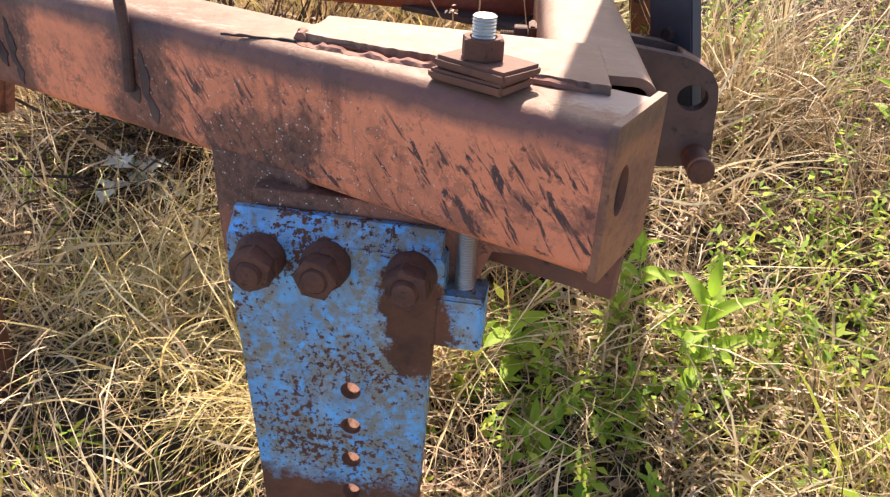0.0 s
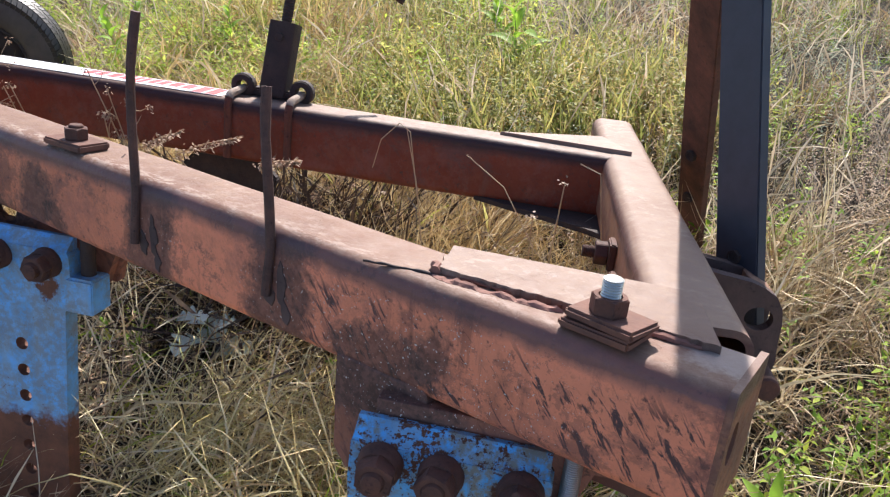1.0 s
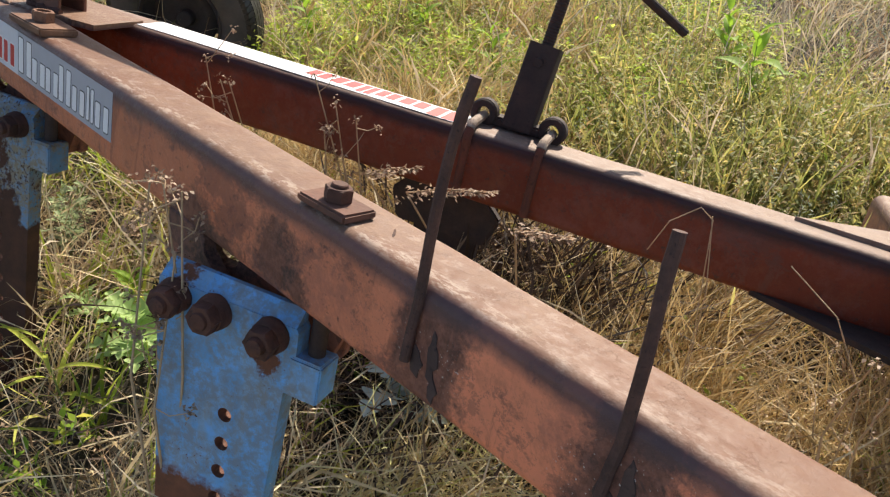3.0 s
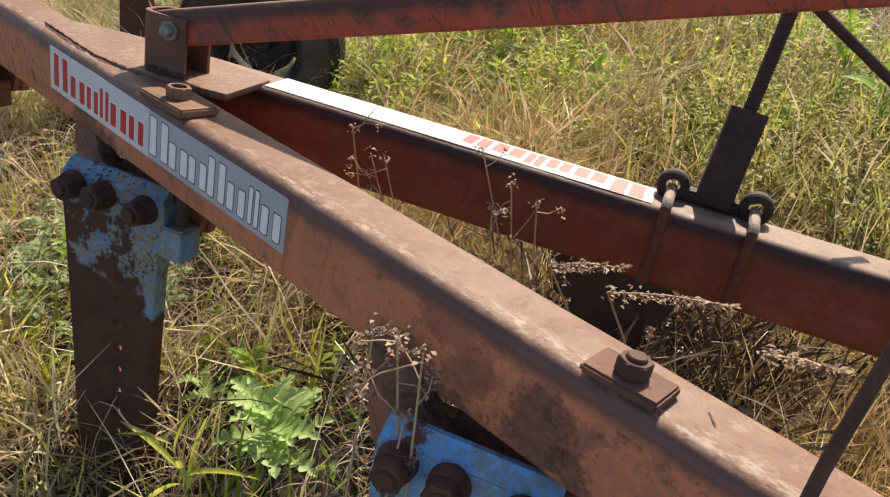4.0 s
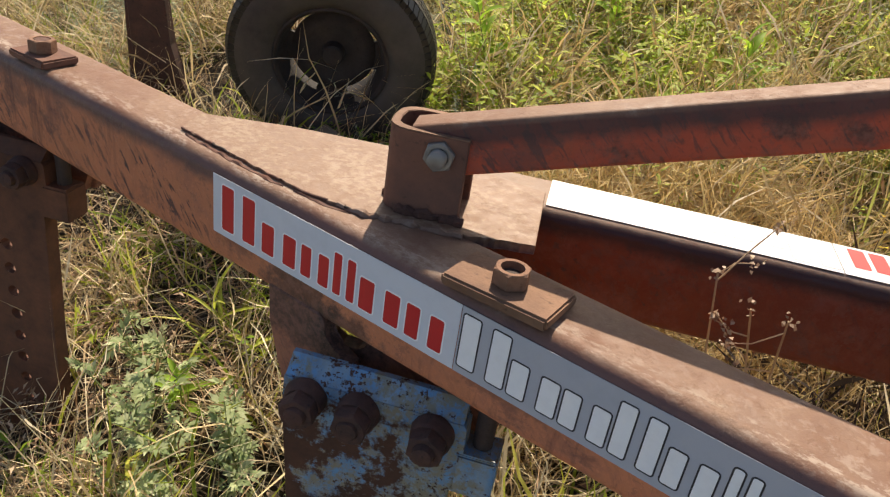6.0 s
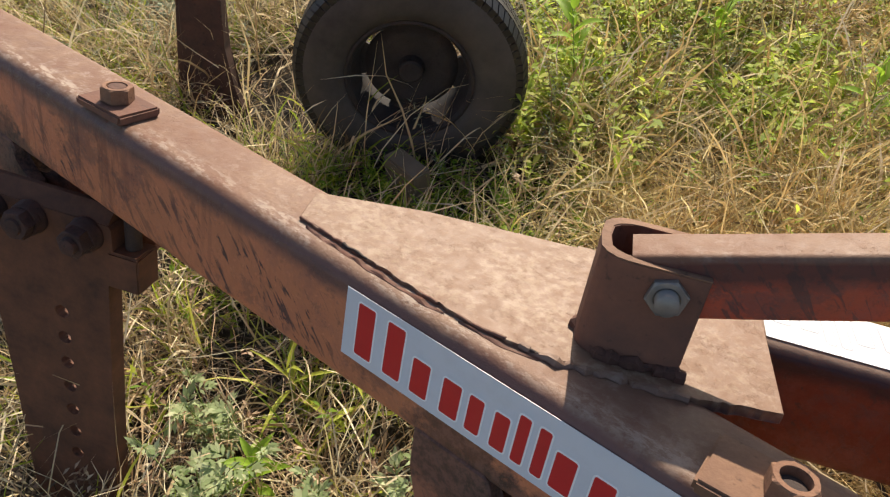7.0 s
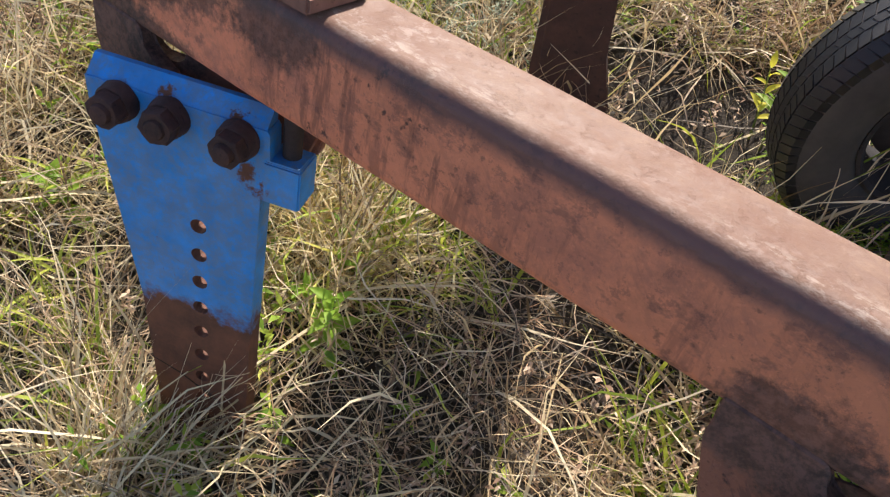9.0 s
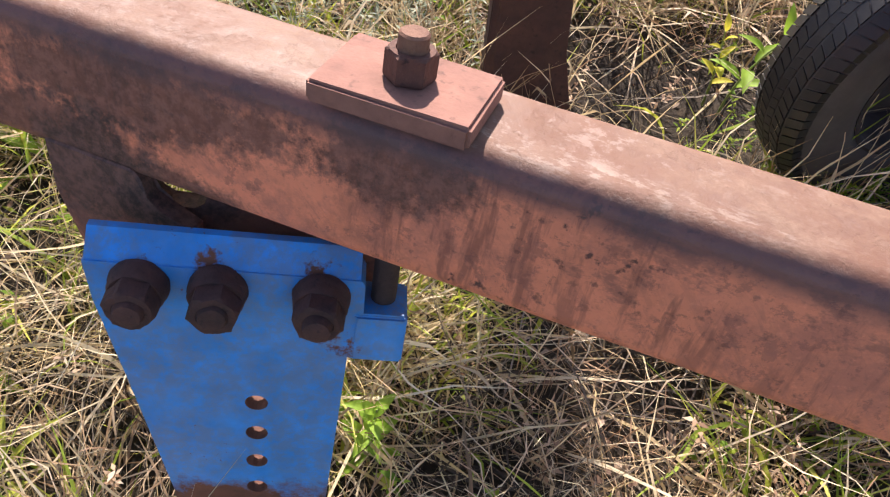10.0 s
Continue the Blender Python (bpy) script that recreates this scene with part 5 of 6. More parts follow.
blades("bleached_stems", blade_mat("bleached_stem", [(0.0, (0.55, 0.43, 0.26)), (1.0, (0.86, 0.78, 0.60))], 0.4), "long bleached grass stems standing above the rest", "dry grass", x, y, rng.uniform(0.24, 0.52, n), rng.uniform(0.0014, 0.0026, n), 0.5, 0.8, 6, 0.2, 1.8)


def herbs(name, mat, label, n, x0, x1, y0, y1, tall, size, per=14, spots=(), slim=1.0, pitch=0.25):
    """Low leafy weeds: many small leaves on unseen stalks, over a rectangle or gathered round spots (x, y, spread)."""
    x, y = scatter(n, x0, x1, y0, y1, 0.85, 0.45)
    if spots:
        at = np.array(spots)[rng.integers(0, len(spots), n)]
        x, y = at[:, 0] + rng.normal(0, 1, n) * at[:, 2], at[:, 1] + rng.normal(0, 1, n) * at[:, 2]
    h = rng.uniform(0.35, 1.0, n) * tall
    z = heights(x, y)
    pos, az = [], []
    lx, ly = rng.normal(0, 0.25, n), rng.normal(0, 0.25, n)
    for j in range(per):
        t = 0.25 + 0.75 * (j + rng.random(n)) / per
        pos.append(np.stack([x + lx * t * h, y + ly * t * h, z + t * h], 1))
        az.append(j * 2.4 + rng.normal(0, 0.4, n))
    pos, az = np.concatenate(pos), np.concatenate(az)
    m = len(pos)
    L = rng.uniform(0.5, 1.0, m) * size
    V, F = leaflets(pos, az, rng.normal(pitch, 0.4, m), L, L * rng.uniform(0.22, 0.42, m) * slim)
    strips(name, V, F, mat, label, "weeds")


M_OLIVE = blade_mat("yellow_olive_leaf", [(0.0, (0.12, 0.14, 0.04)), (0.35, (0.28, 0.31, 0.08)), (0.7, (0.50, 0.46, 0.15)), (1.0, (0.72, 0.50, 0.17))], 0.5, 1.6)
GREEN_PATCH = ((-1.55, 1.60, 0.16), (-1.30, 1.75, 0.17), (-1.05, 1.90, 0.17), (-0.85, 2.10, 0.17), (-1.25, 2.05, 0.18), (-1.70, 1.95, 0.16), (-1.15, 1.55, 0.12), (-2.70, 1.95, 0.16), (-2.85, 2.35, 0.20), (-2.05, 2.45, 0.20))
herbs("leafy_weeds", M_OLIVE, "dense olive and yellow-green leafy weeds behind the machine", 1300, 0, 1, 0, 1, 0.31, 0.030, 28, GREEN_PATCH, 0.95, 0.5)
herbs("tan_weeds", blade_mat("tan_gold_leaf", [(0.0, (0.20, 0.12, 0.05)), (0.4, (0.46, 0.31, 0.14)), (0.8, (0.66, 0.50, 0.26)), (1.0, (0.74, 0.46, 0.12))], 0.35, 2.0), "tan and golden dry weeds among the green ones", 1100, 0, 1, 0, 1, 0.30, 0.022, 26, GREEN_PATCH, 0.6, 0.7)
n = 3600
at = np.array(GREEN_PATCH)[rng.integers(0, len(GREEN_PATCH), n)]
blades("thin_weed_stems", M_OLIVE, "thin upright olive and tan weed stems", "weeds", at[:, 0] + rng.normal(0, 1.1, n) * at[:, 2], at[:, 1] + rng.normal(0, 1.1, n) * at[:, 2], rng.uniform(0.16, 0.36, n), rng.uniform(0.0012, 0.0024, n), 0.22, 0.5, 4, 0.0, 2.6)
herbs("scattered_weeds", M_LEAF, "small green leafy weeds among the dry grass", 700, -3.6, 0.2, 1.3, 3.6, 0.24, 0.028, 20)
herbs("yellow_flowers", blade_mat("yellow_petal", [(0.0, (0.75, 0.50, 0.03)), (1.0, (0.85, 0.62, 0.06))], 0.4, 3.0), "small yellow flower heads among the weeds", 110, 0, 1, 0, 1, 0.34, 0.016, 9, GREEN_PATCH, 1.5)
herbs("low_weeds", M_LEAF, "low green leafy weeds in the straw", 520, -5.0, 0.9, -0.1, 1.2, 0.16, 0.036, 10)
n = 5200
x, y = scatter(n, -5.2, 1.2, -0.25, 1.3, 0.5, 0.2)
L = rng.uniform(0.008, 0.030, n)
V, F = leaflets(np.stack([x, y, heights(x, y) + 0.004 + 0.05 * rng.random(n) ** 2], 1), rng.uniform(0, 6.28, n), rng.normal(0.0, 0.35, n), L, L * rng.uniform(0.3, 0.7, n))
strips("leaf_litter", V, F, blade_mat("litter_leaf", [(0.0, (0.07, 0.04, 0.026)), (0.4, (0.26, 0.16, 0.10)), (0.8, (0.50, 0.37, 0.25)), (1.0, (0.72, 0.62, 0.48))], 0.2, 3.0), "curled brown dead leaves lying on the soil", "dead leaves")
# paler straw that puts full sun into the blade colour
M_SUNNY = blade_mat("pale_sunny_blades", [(0.0, (0.42, 0.33, 0.12)), (0.4, (0.74, 0.60, 0.28)), (0.8, (0.90, 0.80, 0.52)), (1.0, (0.62, 0.66, 0.16))], 0.42, 1.5)
M_DEAD = blade_mat("dead_leaf", [(0.0, (0.10, 0.055, 0.035)), (0.35, (0.34, 0.21, 0.125)), (0.7, (0.62, 0.45, 0.29)), (1.0, (0.80, 0.66, 0.48))], 0.25, 2.0)
herbs("dead_weeds", M_DEAD, "brown dead weeds with curled leaves among the straw", 1500, -5.0, 1.6, -0.1, 1.5, 0.17, 0.019, 16)
herbs("tall_dead_weeds", M_DEAD, "taller brown dead weeds behind the machine", 3000, -5.5, 2.4, 1.2, 4.2, 0.30, 0.011, 30)
n = 9000
x, y = scatter(n, -0.1, 2.0, 0.2, 2.6, 0.8, 0.2, 0.6)
blades("brown_grass", M_DUN, "brownish dead grass beside the beam end", "dry grass", x, y, rng.uniform(0.08, 0.28, n), 0.0010 + 0.0022 * rng.random(n) ** 2, 0.5, 0.8, 4, 0.2, 1.8)
herbs("brown_weeds", M_DEAD, "brown dead weeds beside the beam end", 1500, -0.8, 1.8, 0.3, 2.8, 0.24, 0.012, 26)
n = 1500
x, y = rng.normal(-3.70, 0.13, n), rng.normal(0.40, 0.08, n)
blades("pale_tuft", M_SUNNY, "pale straw tuft in the sun beside the blue leg", "dry grass", x, y, rng.uniform(0.08, 0.24, n), rng.uniform(0.0014, 0.0045, n), 0.6, 0.8, 4, 0.0)
M_BRIGHTLEAF = blade_mat("bright_leaf", [(0.0, (0.26, 0.42, 0.05)), (0.5, (0.50, 0.62, 0.08)), (1.0, (0.80, 0.78, 0.24))], 0.6, 1.5)
herbs("wheel_weeds", M_BRIGHTLEAF, "bright green and yellow weeds beside the wheel", 300, -2.72, -1.9, 1.1, 2.2, 0.26, 0.045)
n = 5200
x, y = scatter(n, -2.70, -1.95, 0.85, 1.9, 0.7, 0.16, 0.6)
blades("sunny_straw", M_SUNNY, "pale tangled straw in full sun beside the wheel", "dry grass", x, y, rng.uniform(0.06, 0.24, n), rng.uniform(0.0012, 0.0036, n), 0.9, 0.6, 5, 0.2, 0, 0.4, 0.14)
herbs("fresh_weeds", M_LEAF, "fresh green leafy weeds beside the beam end", 150, 0, 1, 0, 1, 0.20, 0.030, 16, ((0.05, 0.75, 0.10), (-0.12, 0.60, 0.09), (0.12, 1.05, 0.12), (-0.28, 0.42, 0.08)))
BRIGHT_SPOTS = ((-2.90, 1.66, 0.09), (-2.74, 1.50, 0.10), (-2.66, 1.42, 0.10), (-2.71, 1.93, 0.13), (-2.53, 1.87, 0.12), (-2.66, 1.28, 0.10), (-1.97, 2.68, 0.13), (-1.46, 2.08, 0.10), (-2.24, 1.82, 0.10),
                (-1.66, 1.79, 0.09), (-1.79, 2.63, 0.12), (-3.59, 2.17, 0.16), (-3.79, 1.69, 0.10))
herbs("bright_weeds", M_BRIGHTLEAF, "clumps of bright green broad-leaved weeds in the dry grass", 760, 0, 1, 0, 1, 0.27, 0.040, 18, BRIGHT_SPOTS, 1.1, 0.35)
herbs("pale_green_weeds", M_SILVER, "pale green fine-leaved weeds among the bright ones", 420, 0, 1, 0, 1, 0.26, 0.016, 26, BRIGHT_SPOTS, 0.8, 0.5)
herbs("creeping_weeds", M_LEAF, "low creeping green weeds on the litter before the wheel", 620, 0, 1, 0, 1, 0.10, 0.018, 14, ((-2.62, 0.96, 0.14), (-2.76, 0.90, 0.11), (-2.45, 1.10, 0.14), (-2.98, 0.86, 0.12)), 1.0)
# the sunny colour lightens this shaded strip
n = 2200
x, y = rng.uniform(-1.2, -0.5, n), rng.uniform(0.15, 0.52, n)
blades("pale_shaded_grass", M_SUNNY, "pale bent straw in the beam's shade", "dry grass", x, y, rng.uniform(0.08, 0.28, n), rng.uniform(0.0010, 0.0034, n), 0.8, 0.9, 4, 0.5, 0, 0.4, 0.10)
herbs("grey_weeds", M_SILVER, "grey-green feathery weeds", 1700, -5.5, -0.2, 1.5, 4.6, 0.28, 0.017, 28, (), 0.7)
herbs("olive_weeds", blade_mat("olive_leaf", [(0.0, (0.10, 0.075, 0.035)), (0.5, (0.21, 0.18, 0.065)), (1.0, (0.36, 0.33, 0.14))], 0.3, 2.0), "dull olive-brown weeds in the field behind the beam end", 1600, -0.6, 2.5, 1.1, 4.6, 0.28, 0.014, 28, (), 0.8)
herbs("silver_weeds", M_SILVER, "grey-green feathery weeds in the shade past the wheel", 160, 0, 1, 0, 1, 0.22, 0.030, 24, ((-3.85, 1.05, 0.13), (-4.05, 1.15, 0.15)), 0.5)


# ---- single plants ----
def leaf_mesh(name, mat, L, W, droop, lobes=0, segs=9, rise=0.35):
    """Leaf along x with a folded midrib."""
    bm = bmesh.new()
    rows = []
    for s in range(segs + 1):
        t = s / segs
        w = W * 0.5 * (math.sin(math.pi * min(1, t ** 0.8 * 0.97 + 0.03)) ** 0.8 + 0.03)
        if lobes:
            w *= 0.24 + 0.76 * abs(math.sin(t * lobes * math.pi)) ** 0.8
        z = rise * L * t - droop * L * t * t
        rows.append([bm.verts.new((L * t * 0.95 + (0.5 * w * abs(k) if lobes else 0.0), w * k, z + abs(k) * w * 0.35)) for k in (-1, -0.5, 0, 0.5, 1)])
    for a, b in zip(rows, rows[1:]):
        for i in range(4):
            bm.faces.new((a[i], a[i + 1], b[i + 1], b[i]))
    me = bpy.data.meshes.new(name)
    bm.to_mesh(me)
    bm.free()
    me.polygons.foreach_set("use_smooth", [True] * len(me.polygons))
    me.materials.append(mat)
    return me


M_THISTLE = blade_mat("thistle_green", [(0.0, (0.32, 0.50, 0.14)), (1.0, (0.54, 0.68, 0.30))], 0.4, 3.0)
L_ROSETTE = leaf_mesh("thistle_leaf", M_THISTLE, 0.14, 0.062, 0.55, 6, 30, 0.5)
L_YELLOW = leaf_mesh("yellow_leaf", blade_mat("yellow_leaf", [(0.0, (0.62, 0.60, 0.06)), (1.0, (0.80, 0.70, 0.08))], 0.5, 3.0), 0.06, 0.022, 0.4)
L_LANCE = leaf_mesh("lance_leaf", M_LEAF, 0.075, 0.021, 0.5)
L_BROAD = leaf_mesh("broad_leaf", M_LEAF, 0.11, 0.042, 0.5)
L_BLADE = leaf_mesh("grass_leaf", blade_mat("yellow_green_blade", [(0.0, (0.40, 0.50, 0.06)), (1.0, (0.66, 0.66, 0.12))], 0.5, 3.0), 0.17, 0.012, 0.45)
L_PALE = leaf_mesh("pale_lobed_leaf", M_PALE, 0.12, 0.085, 0.5, 3, 18)


def plant(name, label, pos, me, n, stem, spread, seed, size=1.0, stem_mat=None):
    """A stalk with n single leaves; stem: its height."""
    rnd = random.Random(seed)
    x, y = pos
    t = thing(name, label, "plant", "", Matrix.Translation((x, y, lump(x, y))))
    lx, ly = rnd.uniform(-0.2, 0.2), rnd.uniform(-0.2, 0.2)
    if stem > 0.03:
        pts = [(lx * stem * k * k / 25, ly * stem * k * k / 25, stem * k / 5 - 0.01) for k in range(6)]
        part("stem", rod(pts, [0.0028 - 0.0003 * k for k in range(6)], 6), stem_mat or M_STEM, t)
    for i in range(n):
        u = (i + 0.5) / n if stem > 0.03 else 0.0
        q = 0.25 + 0.75 * u
        ob = new("leaf", me)
        ob.parent = t
        s = size * rnd.uniform(0.75, 1.15) * (1.0 - 0.35 * u)
        ob.matrix_basis = (Matrix.Translation((lx * stem * q * q, ly * stem * q * q, stem * q)) @ Matrix.Rotation(i * 2.4 + rnd.uniform(-0.4, 0.4), 4, "Z")
                           @ Matrix.Rotation(-rnd.uniform(0.0, 0.5) - spread * u, 4, "Y") @ Matrix.Scale(s, 4))
    return t


GREEN_SPOTS = (("weed_sapling", (-0.14, 0.56), 0.20, 12, L_LANCE, 1.25), ("weed_sapling", (-0.38, 0.47), 0.14, 9, L_BROAD, 0.85), ("weed_sapling", (-0.27, 0.66), 0.22, 10, L_LANCE, 1.1),
               ("weed_sapling", (0.02, 1.22), 0.20, 9, L_LANCE, 1.2), ("weed_sapling", (-1.43, 2.08), 0.30, 9, L_BROAD, 1.35), ("weed_sapling", (-1.62, 2.30), 0.28, 10, L_BROAD, 1.1),
               ("weed_sapling", (-2.54, 1.75), 0.26, 12, L_LANCE, 1.3), ("weed_sapling", (-2.10, 1.66), 0.24, 9, L_LANCE, 1.3), ("weed_sapling", (-2.72, 1.40), 0.30, 12, L_BROAD, 0.9),
               ("weed_sapling", (-2.60, 1.95), 0.12, 12, L_LANCE, 1.7), ("weed_sapling", (-2.62, 0.98), 0.07, 12, L_LANCE, 0.9), ("weed_sapling", (-2.45, 1.02), 0.08, 12, L_LANCE, 0.9),
               ("weed_sapling", (-3.17, 1.07), 0.22, 7, L_LANCE, 1.0), ("weed_sapling", (-3.50, 0.23), 0.14, 14, L_BROAD, 0.50), ("weed_sapling", (-3.58, 0.27), 0.09, 11, L_LANCE, 0.8),
               ("weed_sapling", (-1.31, 0.90), 0.08, 5, L_BROAD, 1.1), ("weed_sapling", (-2.55, 0.20), 0.13, 10, L_LANCE, 1.0), ("weed_sapling", (-1.90, 0.30), 0.12, 9, L_LANCE, 1.1),
               ("weed_sapling", (-0.30, 0.36), 0.10, 8, L_LANCE, 1.1), ("weed_sapling", (-3.05, 1.7), 0.28, 12, L_LANCE, 1.2), ("weed_sapling", (-3.20, 1.09), 0.16, 7, L_YELLOW, 0.8), ("weed_sapling", (-3.9, 1.2), 0.14, 10, L_BROAD, 0.9), ("weed_sapling", (-4.3, 0.5), 0.14, 10, L_BROAD, 0.8), ("weed_sapling", (-4.07, 0.13), 0.10, 8, L_BROAD, 0.7))
for k, (nm, pos, st, cnt, me, sz) in enumerate(GREEN_SPOTS):
    plant(nm, "fresh bright green leafy weed in the dry grass", pos, me, cnt, st * (1.25 if pos[1] > 1.2 else 1.1), 0.6, 40 + k, sz * (1.1 if pos[1] > 1.2 else 1.05))
plant("thistle_rosette", "bright green thistle rosette with lobed leaves", (-1.74, 0.23), L_ROSETTE, 21, 0.14, 0.45, 3, 1.0)
plant("thistle_rosette", "green thistle rosette half hidden in straw", (-1.95, 0.22), L_ROSETTE, 9, 0.11, 0.5, 4, 0.5)
for k, (pos, cnt, st, sz) in enumerate((((-1.76, 0.06), 8, 0.20, 1.0), ((-2.62, 0.36), 7, 0.14, 0.9), ((-2.50, 0.42), 6, 0.12, 0.8), ((-4.08, 0.14), 9, 0.10, 0.9), ((-3.92, 0.02), 8, 0.10, 0.8))):
    plant("grass_plant", "yellow-green broad-bladed grass plant in the litter", pos, L_BLADE, cnt, st, 0.5, 80 + k, sz)
plant("pale_weed", "pale grey-green lobed leaves lying on the straw", (-1.27, 0.49), L_PALE, 6, 0.17, 0.1, 5, 0.95)


M_WORMWOOD = blade_mat("wormwood_leaf", [(0.0, (0.20, 0.30, 0.11)), (0.6, (0.42, 0.50, 0.26)), (1.0, (0.64, 0.67, 0.42))], 0.35, 3.0)


def feather(pos, seed, tall=0.16, n=260):
    """Silvery feathery wormwood tuft."""
    rnd = np.random.default_rng(seed)
    x, y = pos
    t = thing("wormwood", "silvery grey-green feathery wormwood tuft", "plant", "", Matrix.Translation((x, y, lump(x, y))))
    P, A = [], []
    for k in range(6):
        az, ln = rnd.uniform(0, 6.28), rnd.uniform(0.2, 0.8)
        h = tall * rnd.uniform(0.6, 1.1)
        tip = np.array([math.cos(az) * ln * h, math.sin(az) * ln * h, h])
        part("stem", rod([(0, 0, -0.01), tuple(tip * 0.5 * np.array([0.7, 0.7, 1.1])), tuple(tip)], [0.002, 0.0016, 0.001], 5), M_STEM, t)
        u = rnd.uniform(0.2, 1.0, n // 36)
        P.append(tip[None] * u[:, None] * np.array([[0.85, 0.85, 1.0]]) + rnd.normal(0, 0.004, (n // 36, 3)))
        A.append(rnd.uniform(0, 6.28, n // 36))
    P, A = np.concatenate(P), np.concatenate(A)
    size, pitch = rnd.uniform(0.028, 0.052, len(P)), rnd.normal(0.35, 0.3, len(P))
    # each leaf is cut into seven fingers along its rib
    fingers = ((0.0, 0.45, 0.55), (0.75, 0.30, 0.48), (-0.75, 0.30, 0.48), (1.0, 0.12, 0.40), (-1.0, 0.12, 0.40), (0.5, 0.45, 0.40), (-0.5, 0.45, 0.40))
    ribs = np.stack([np.cos(pitch) * np.cos(A), np.cos(pitch) * np.sin(A), np.sin(pitch)], 1)
    P = np.concatenate([P + ribs * (size * q)[:, None] for _, q, _ in fingers])
    L = np.concatenate([size * f * rnd.uniform(0.8, 1.2, len(size)) for _, _, f in fingers])
    V, F = leaflets(P, np.concatenate([A + a for a, _, _ in fingers]), np.tile(pitch, len(fingers)) + rnd.normal(0, 0.12, len(P)), L, L * 0.36)
    ob = tagged(strips("foliage", V, F, M_WORMWOOD, "", ""), kind="stuff")
    ob.parent = t


for k, p in enumerate(((-2.58, 0.12), (-2.37, 0.17), (-2.44, 0.06), (-2.66, 0.22), (-2.30, 0.30), (-2.20, 0.12))):
    feather(p, 60 + k, 0.17 if k else 0.22, 420)


def dry_weed(base, tips, seed, heads=16, label="brittle dry weed with brown seed heads"):
    """Dry stalks from base to each tip, with twigs that end in seed clusters."""
    rnd = np.random.default_rng(seed)
    bx, by = base
    b = np.array([bx, by, lump(bx, by) - 0.01])
    t = thing("dry_weed", label, "plant", "", Matrix())
    P = []
    for tip in tips:
        tip = np.array(tip)
        knee = b + (tip - b) * 0.6 + np.array([rnd.normal(0, 0.02), rnd.normal(0, 0.02), 0.03])
        part("stalk", rod([b, (b + knee) / 2 + rnd.normal(0, 0.006, 3), knee, tip], [0.0026, 0.0023, 0.0019, 0.0012], 5), M_STALK, t)
        for q in range(max(2, heads // 3)):
            s = knee + (tip - knee) * rnd.uniform(0.0, 1.0)
            e = s + rnd.normal(0, 0.028, 3) + np.array([0, 0, 0.012])
            part("twig", rod([s, (s + e) / 2 + rnd.normal(0, 0.004, 3), e], [0.001, 0.0009, 0.0006], 4), M_STALK, t)
            P.append(e[None] + rnd.normal(0, 0.0045, (heads, 3)))
        P.append(tip[None] + rnd.normal(0, 0.005, (heads, 3)))
    P = np.concatenate(P)
    L = rnd.uniform(0.004, 0.009, len(P))
    V, F = leaflets(P, rnd.uniform(0, 6.28, len(P)), rnd.normal(0, 0.8, len(P)), L, L * 0.7)
    tagged(strips("seed_tuft", V, F, M_SEED, "", ""), kind="stuff").parent = t


def rig(x, y, z):
    return tuple(TIP @ Vector((x, y, z)))


dry_weed((-1.27, 0.02), [rig(-1.262, 0.415, 0.565), rig(-1.300, 0.42, 0.552), rig(-1.235, 0.425, 0.560), rig(-1.245, 0.43, 0.475)], 21, 18)
dry_weed((-1.62, 0.50), [(-1.744, 0.472, 0.630), (-1.70, 0.47, 0.60), (-1.660, 0.465, 0.610)], 22, 10)
dry_weed((-1.47, 0.60), [(-1.556, 0.574, 0.625), (-1.484, 0.562, 0.600), (-1.44, 0.57, 0.58), (-1.52, 0.56, 0.54), (-1.46, 0.55, 0.51)], 23, 14)
for k, (a, b_) in enumerate((((-1.62, 0.72), (-1.28, 0.98)), ((-1.60, 0.80), (-1.22, 0.90)), ((-1.50, 0.70), (-1.30, 0.80)), ((-1.40, 0.86), (-1.10, 1.00)))):
    dry_weed(a, [(b_[0], b_[1], 0.26 - 0.04 * k), (b_[0] - 0.07, b_[1] + 0.05, 0.20)], 30 + k, 12, "fallen dry brown weed stalks under the rear beam")


# near-black stops: dark dry stalks, with the shadow under the pile added
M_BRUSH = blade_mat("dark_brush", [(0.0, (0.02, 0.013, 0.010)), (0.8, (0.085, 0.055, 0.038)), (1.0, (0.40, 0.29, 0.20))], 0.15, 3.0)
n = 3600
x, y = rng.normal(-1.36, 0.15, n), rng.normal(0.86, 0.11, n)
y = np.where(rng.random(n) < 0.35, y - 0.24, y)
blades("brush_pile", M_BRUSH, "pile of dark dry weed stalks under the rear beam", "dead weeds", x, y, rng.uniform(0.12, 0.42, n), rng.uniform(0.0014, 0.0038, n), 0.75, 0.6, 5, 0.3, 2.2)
w = WORLD_WHEEL
n = 700
x, y = w.x + 0.05 + rng.normal(0, 0.22, n), w.y - 0.27 + rng.normal(0, 0.07, n)
keep = np.abs(x + 2.86) > 0.11
x, y, n = x[keep], y[keep], int(keep.sum())
blades("wheel_tuft", M_STRAW, "dry grass tuft growing up against the tyre", "dry grass", x, y, rng.uniform(0.08, 0.30, n), rng.uniform(0.0012, 0.004, n), 0.35, 0.8, 5, 0.0)
n = 500
x, y = w.x + 0.10 + rng.normal(0, 0.22, n), w.y - 0.26 + rng.normal(0, 0.07, n)
keep = np.abs(x + 2.86) > 0.11
x, y, n = x[keep], y[keep], int(keep.sum())
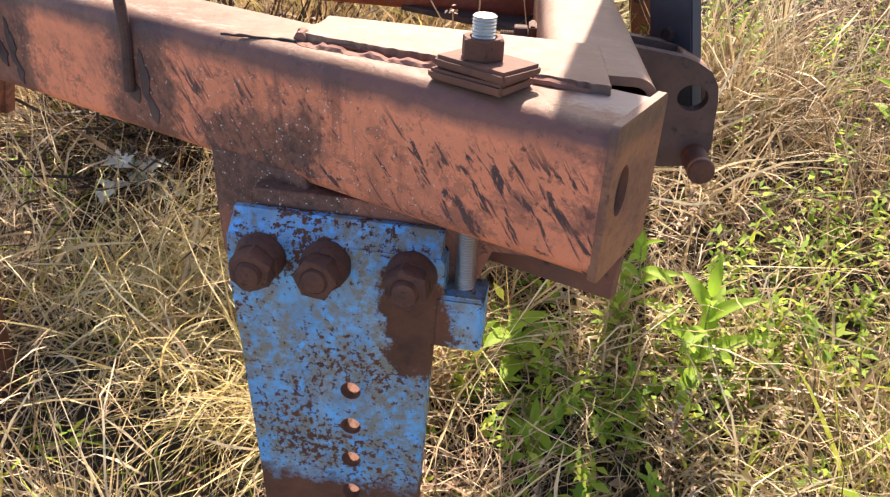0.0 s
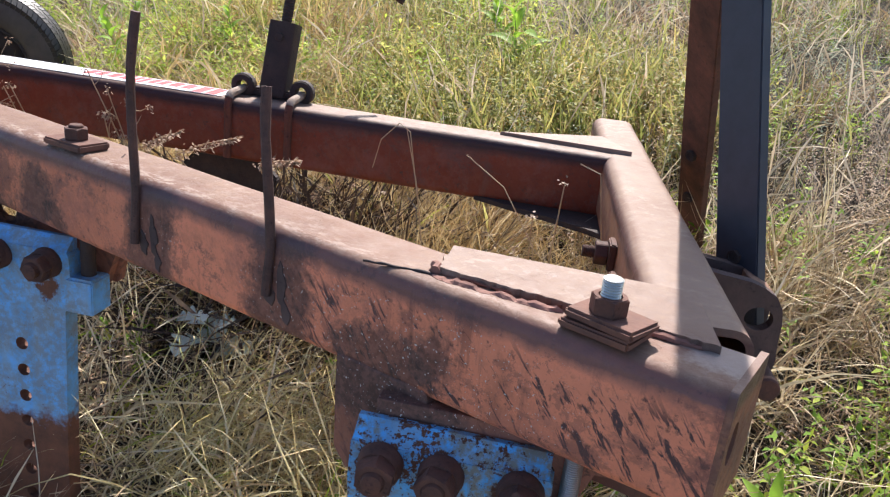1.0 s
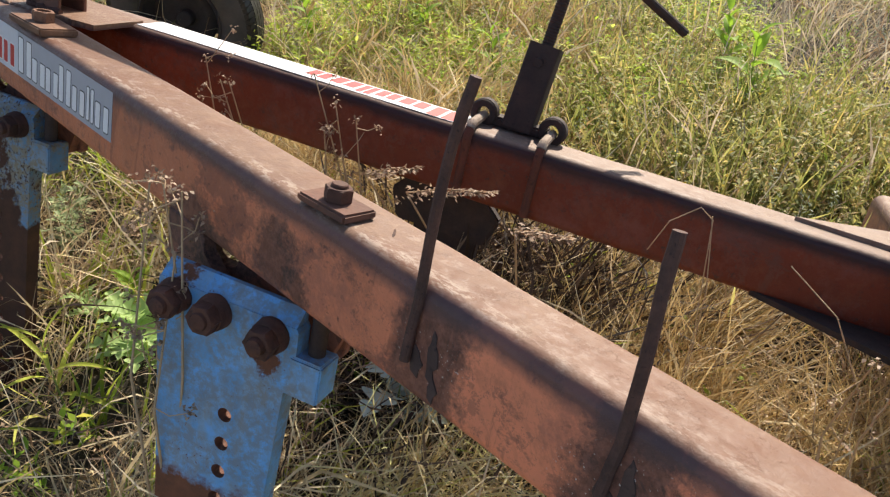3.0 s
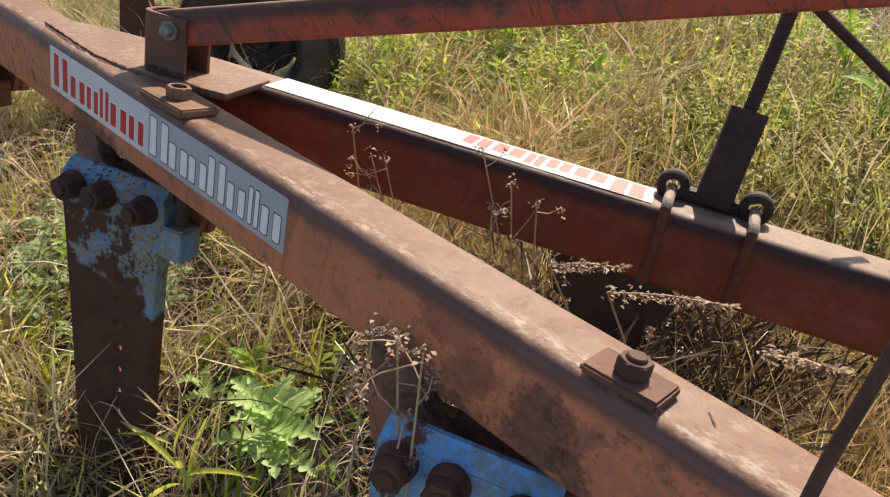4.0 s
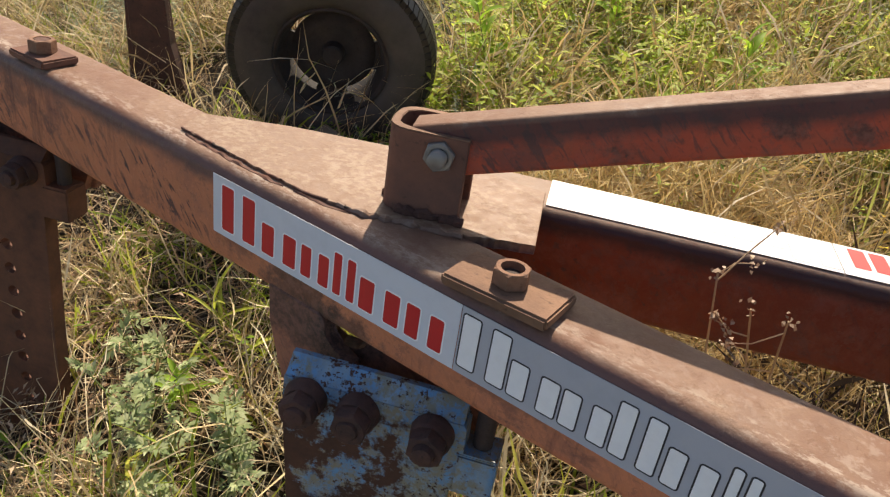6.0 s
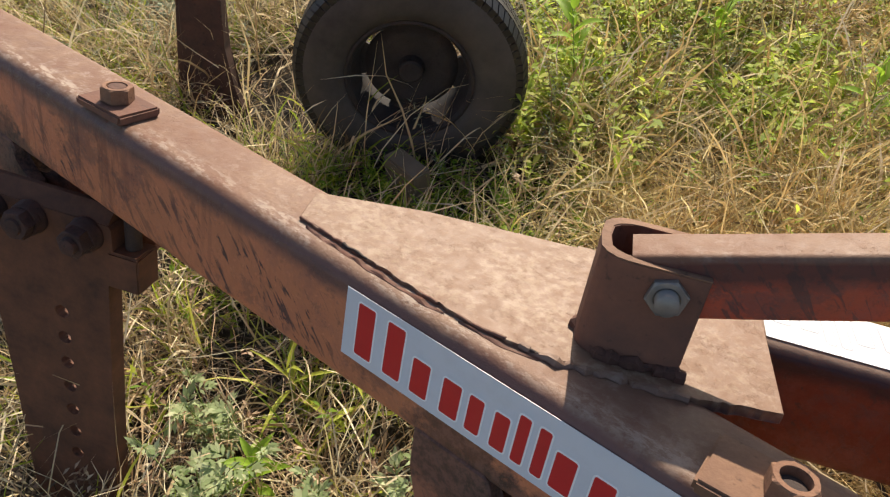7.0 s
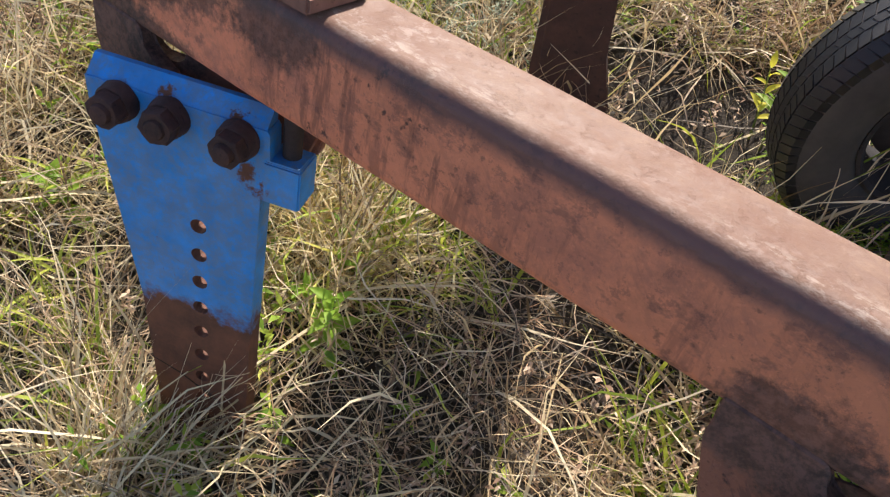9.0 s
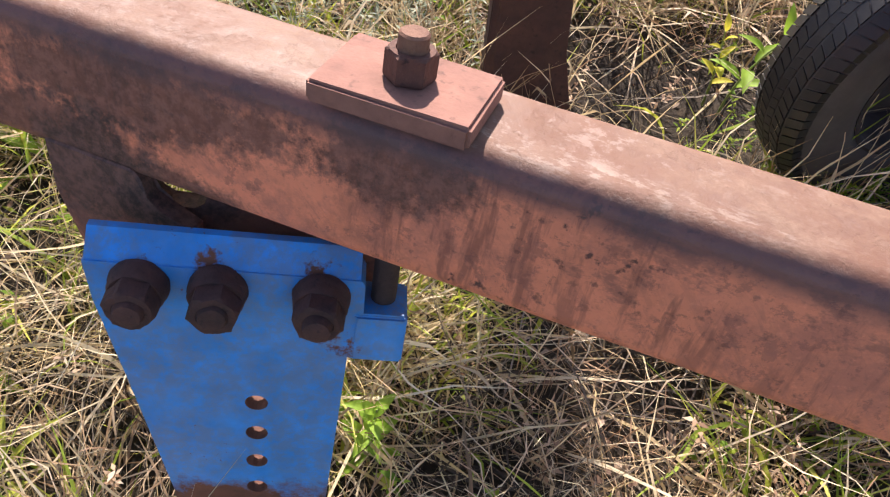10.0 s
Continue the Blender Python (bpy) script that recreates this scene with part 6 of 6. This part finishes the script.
blades("wheel_green_tuft", M_GREEN, "green grass tuft growing up against the tyre", "green grass", x, y, rng.uniform(0.08, 0.24, n), rng.uniform(0.002, 0.006, n), 0.35, 0.8, 4, 0.0)
for k, (a, b_) in enumerate((((-1.387, 0.543, 0.505), (-1.267, 0.555, 0.558)), ((-1.284, 0.543, 0.513), (-1.115, 0.562, 0.577)), ((-1.06, 0.55, 0.54), (-0.972, 0.558, 0.567)))):
    t = thing("dry_plume", "pale tan dry seed plume leaning out of the brush pile", "plant", "dry plumes", Matrix())
    a, b_ = Vector(a), Vector(b_)
    root = Vector((-1.40 + 0.12 * k, 0.70, 0.12))
    part("stalk", rod([root, root.lerp(a, 0.6) + Vector((0, 0, 0.03)), a, (a + b_) / 2 + Vector((0, 0, 0.006)), b_], [0.0022, 0.002, 0.0017, 0.0014, 0.0008], 5), M_STALK, t)
    rnd = np.random.default_rng(90 + k)
    u = rnd.random(170)
    P = np.array(a)[None] + (np.array(b_) - np.array(a))[None] * u[:, None] + rnd.normal(0, 0.0055, (170, 3)) * (1.15 - u)[:, None]
    L = rnd.uniform(0.006, 0.013, 170)
    V, F = leaflets(P, np.arctan2((b_ - a).y, (b_ - a).x) + rnd.normal(0, 0.7, 170), rnd.normal(0.3, 0.5, 170), L, L * 0.45)
    tagged(strips("seed_tuft", V, F, M_SEED, "", ""), kind="stuff").parent = t


def stalk(pts, seed, r=0.0009):
    t = thing("grass_stalk", "single bent dry grass stalk", "grass stalk", "dry grass stalks", Matrix())
    part("stalk", rod(pts, [r * 1.3] + [r] * (len(pts) - 1), 5), M_STALK, t)


stalk([(-0.84, 0.70, 0.0), (-0.832, 0.70, 0.40), (-0.850, 0.715, 0.585), (-0.868, 0.71, 0.600), (-0.905, 0.70, 0.565), (-0.930, 0.698, 0.505)], 1)
stalk([(-0.82, 0.68, 0.0), (-0.826, 0.692, 0.49), (-0.845, 0.70, 0.60)], 2)
stalk([(-0.60, 0.70, 0.0), (-0.60, 0.70, 0.44), (-0.66, 0.71, 0.53), (-0.733, 0.713, 0.570)], 3)
stalk([(-0.47, 0.73, 0.0), (-0.49, 0.72, 0.50), (-0.497, 0.722, 0.590), (-0.53, 0.72, 0.600)], 4)
dry_weed((-0.57, 0.70), [(-0.551, 0.712, 0.565), (-0.60, 0.70, 0.50)], 41, 8, "thin dry weed in front of the rear beam")
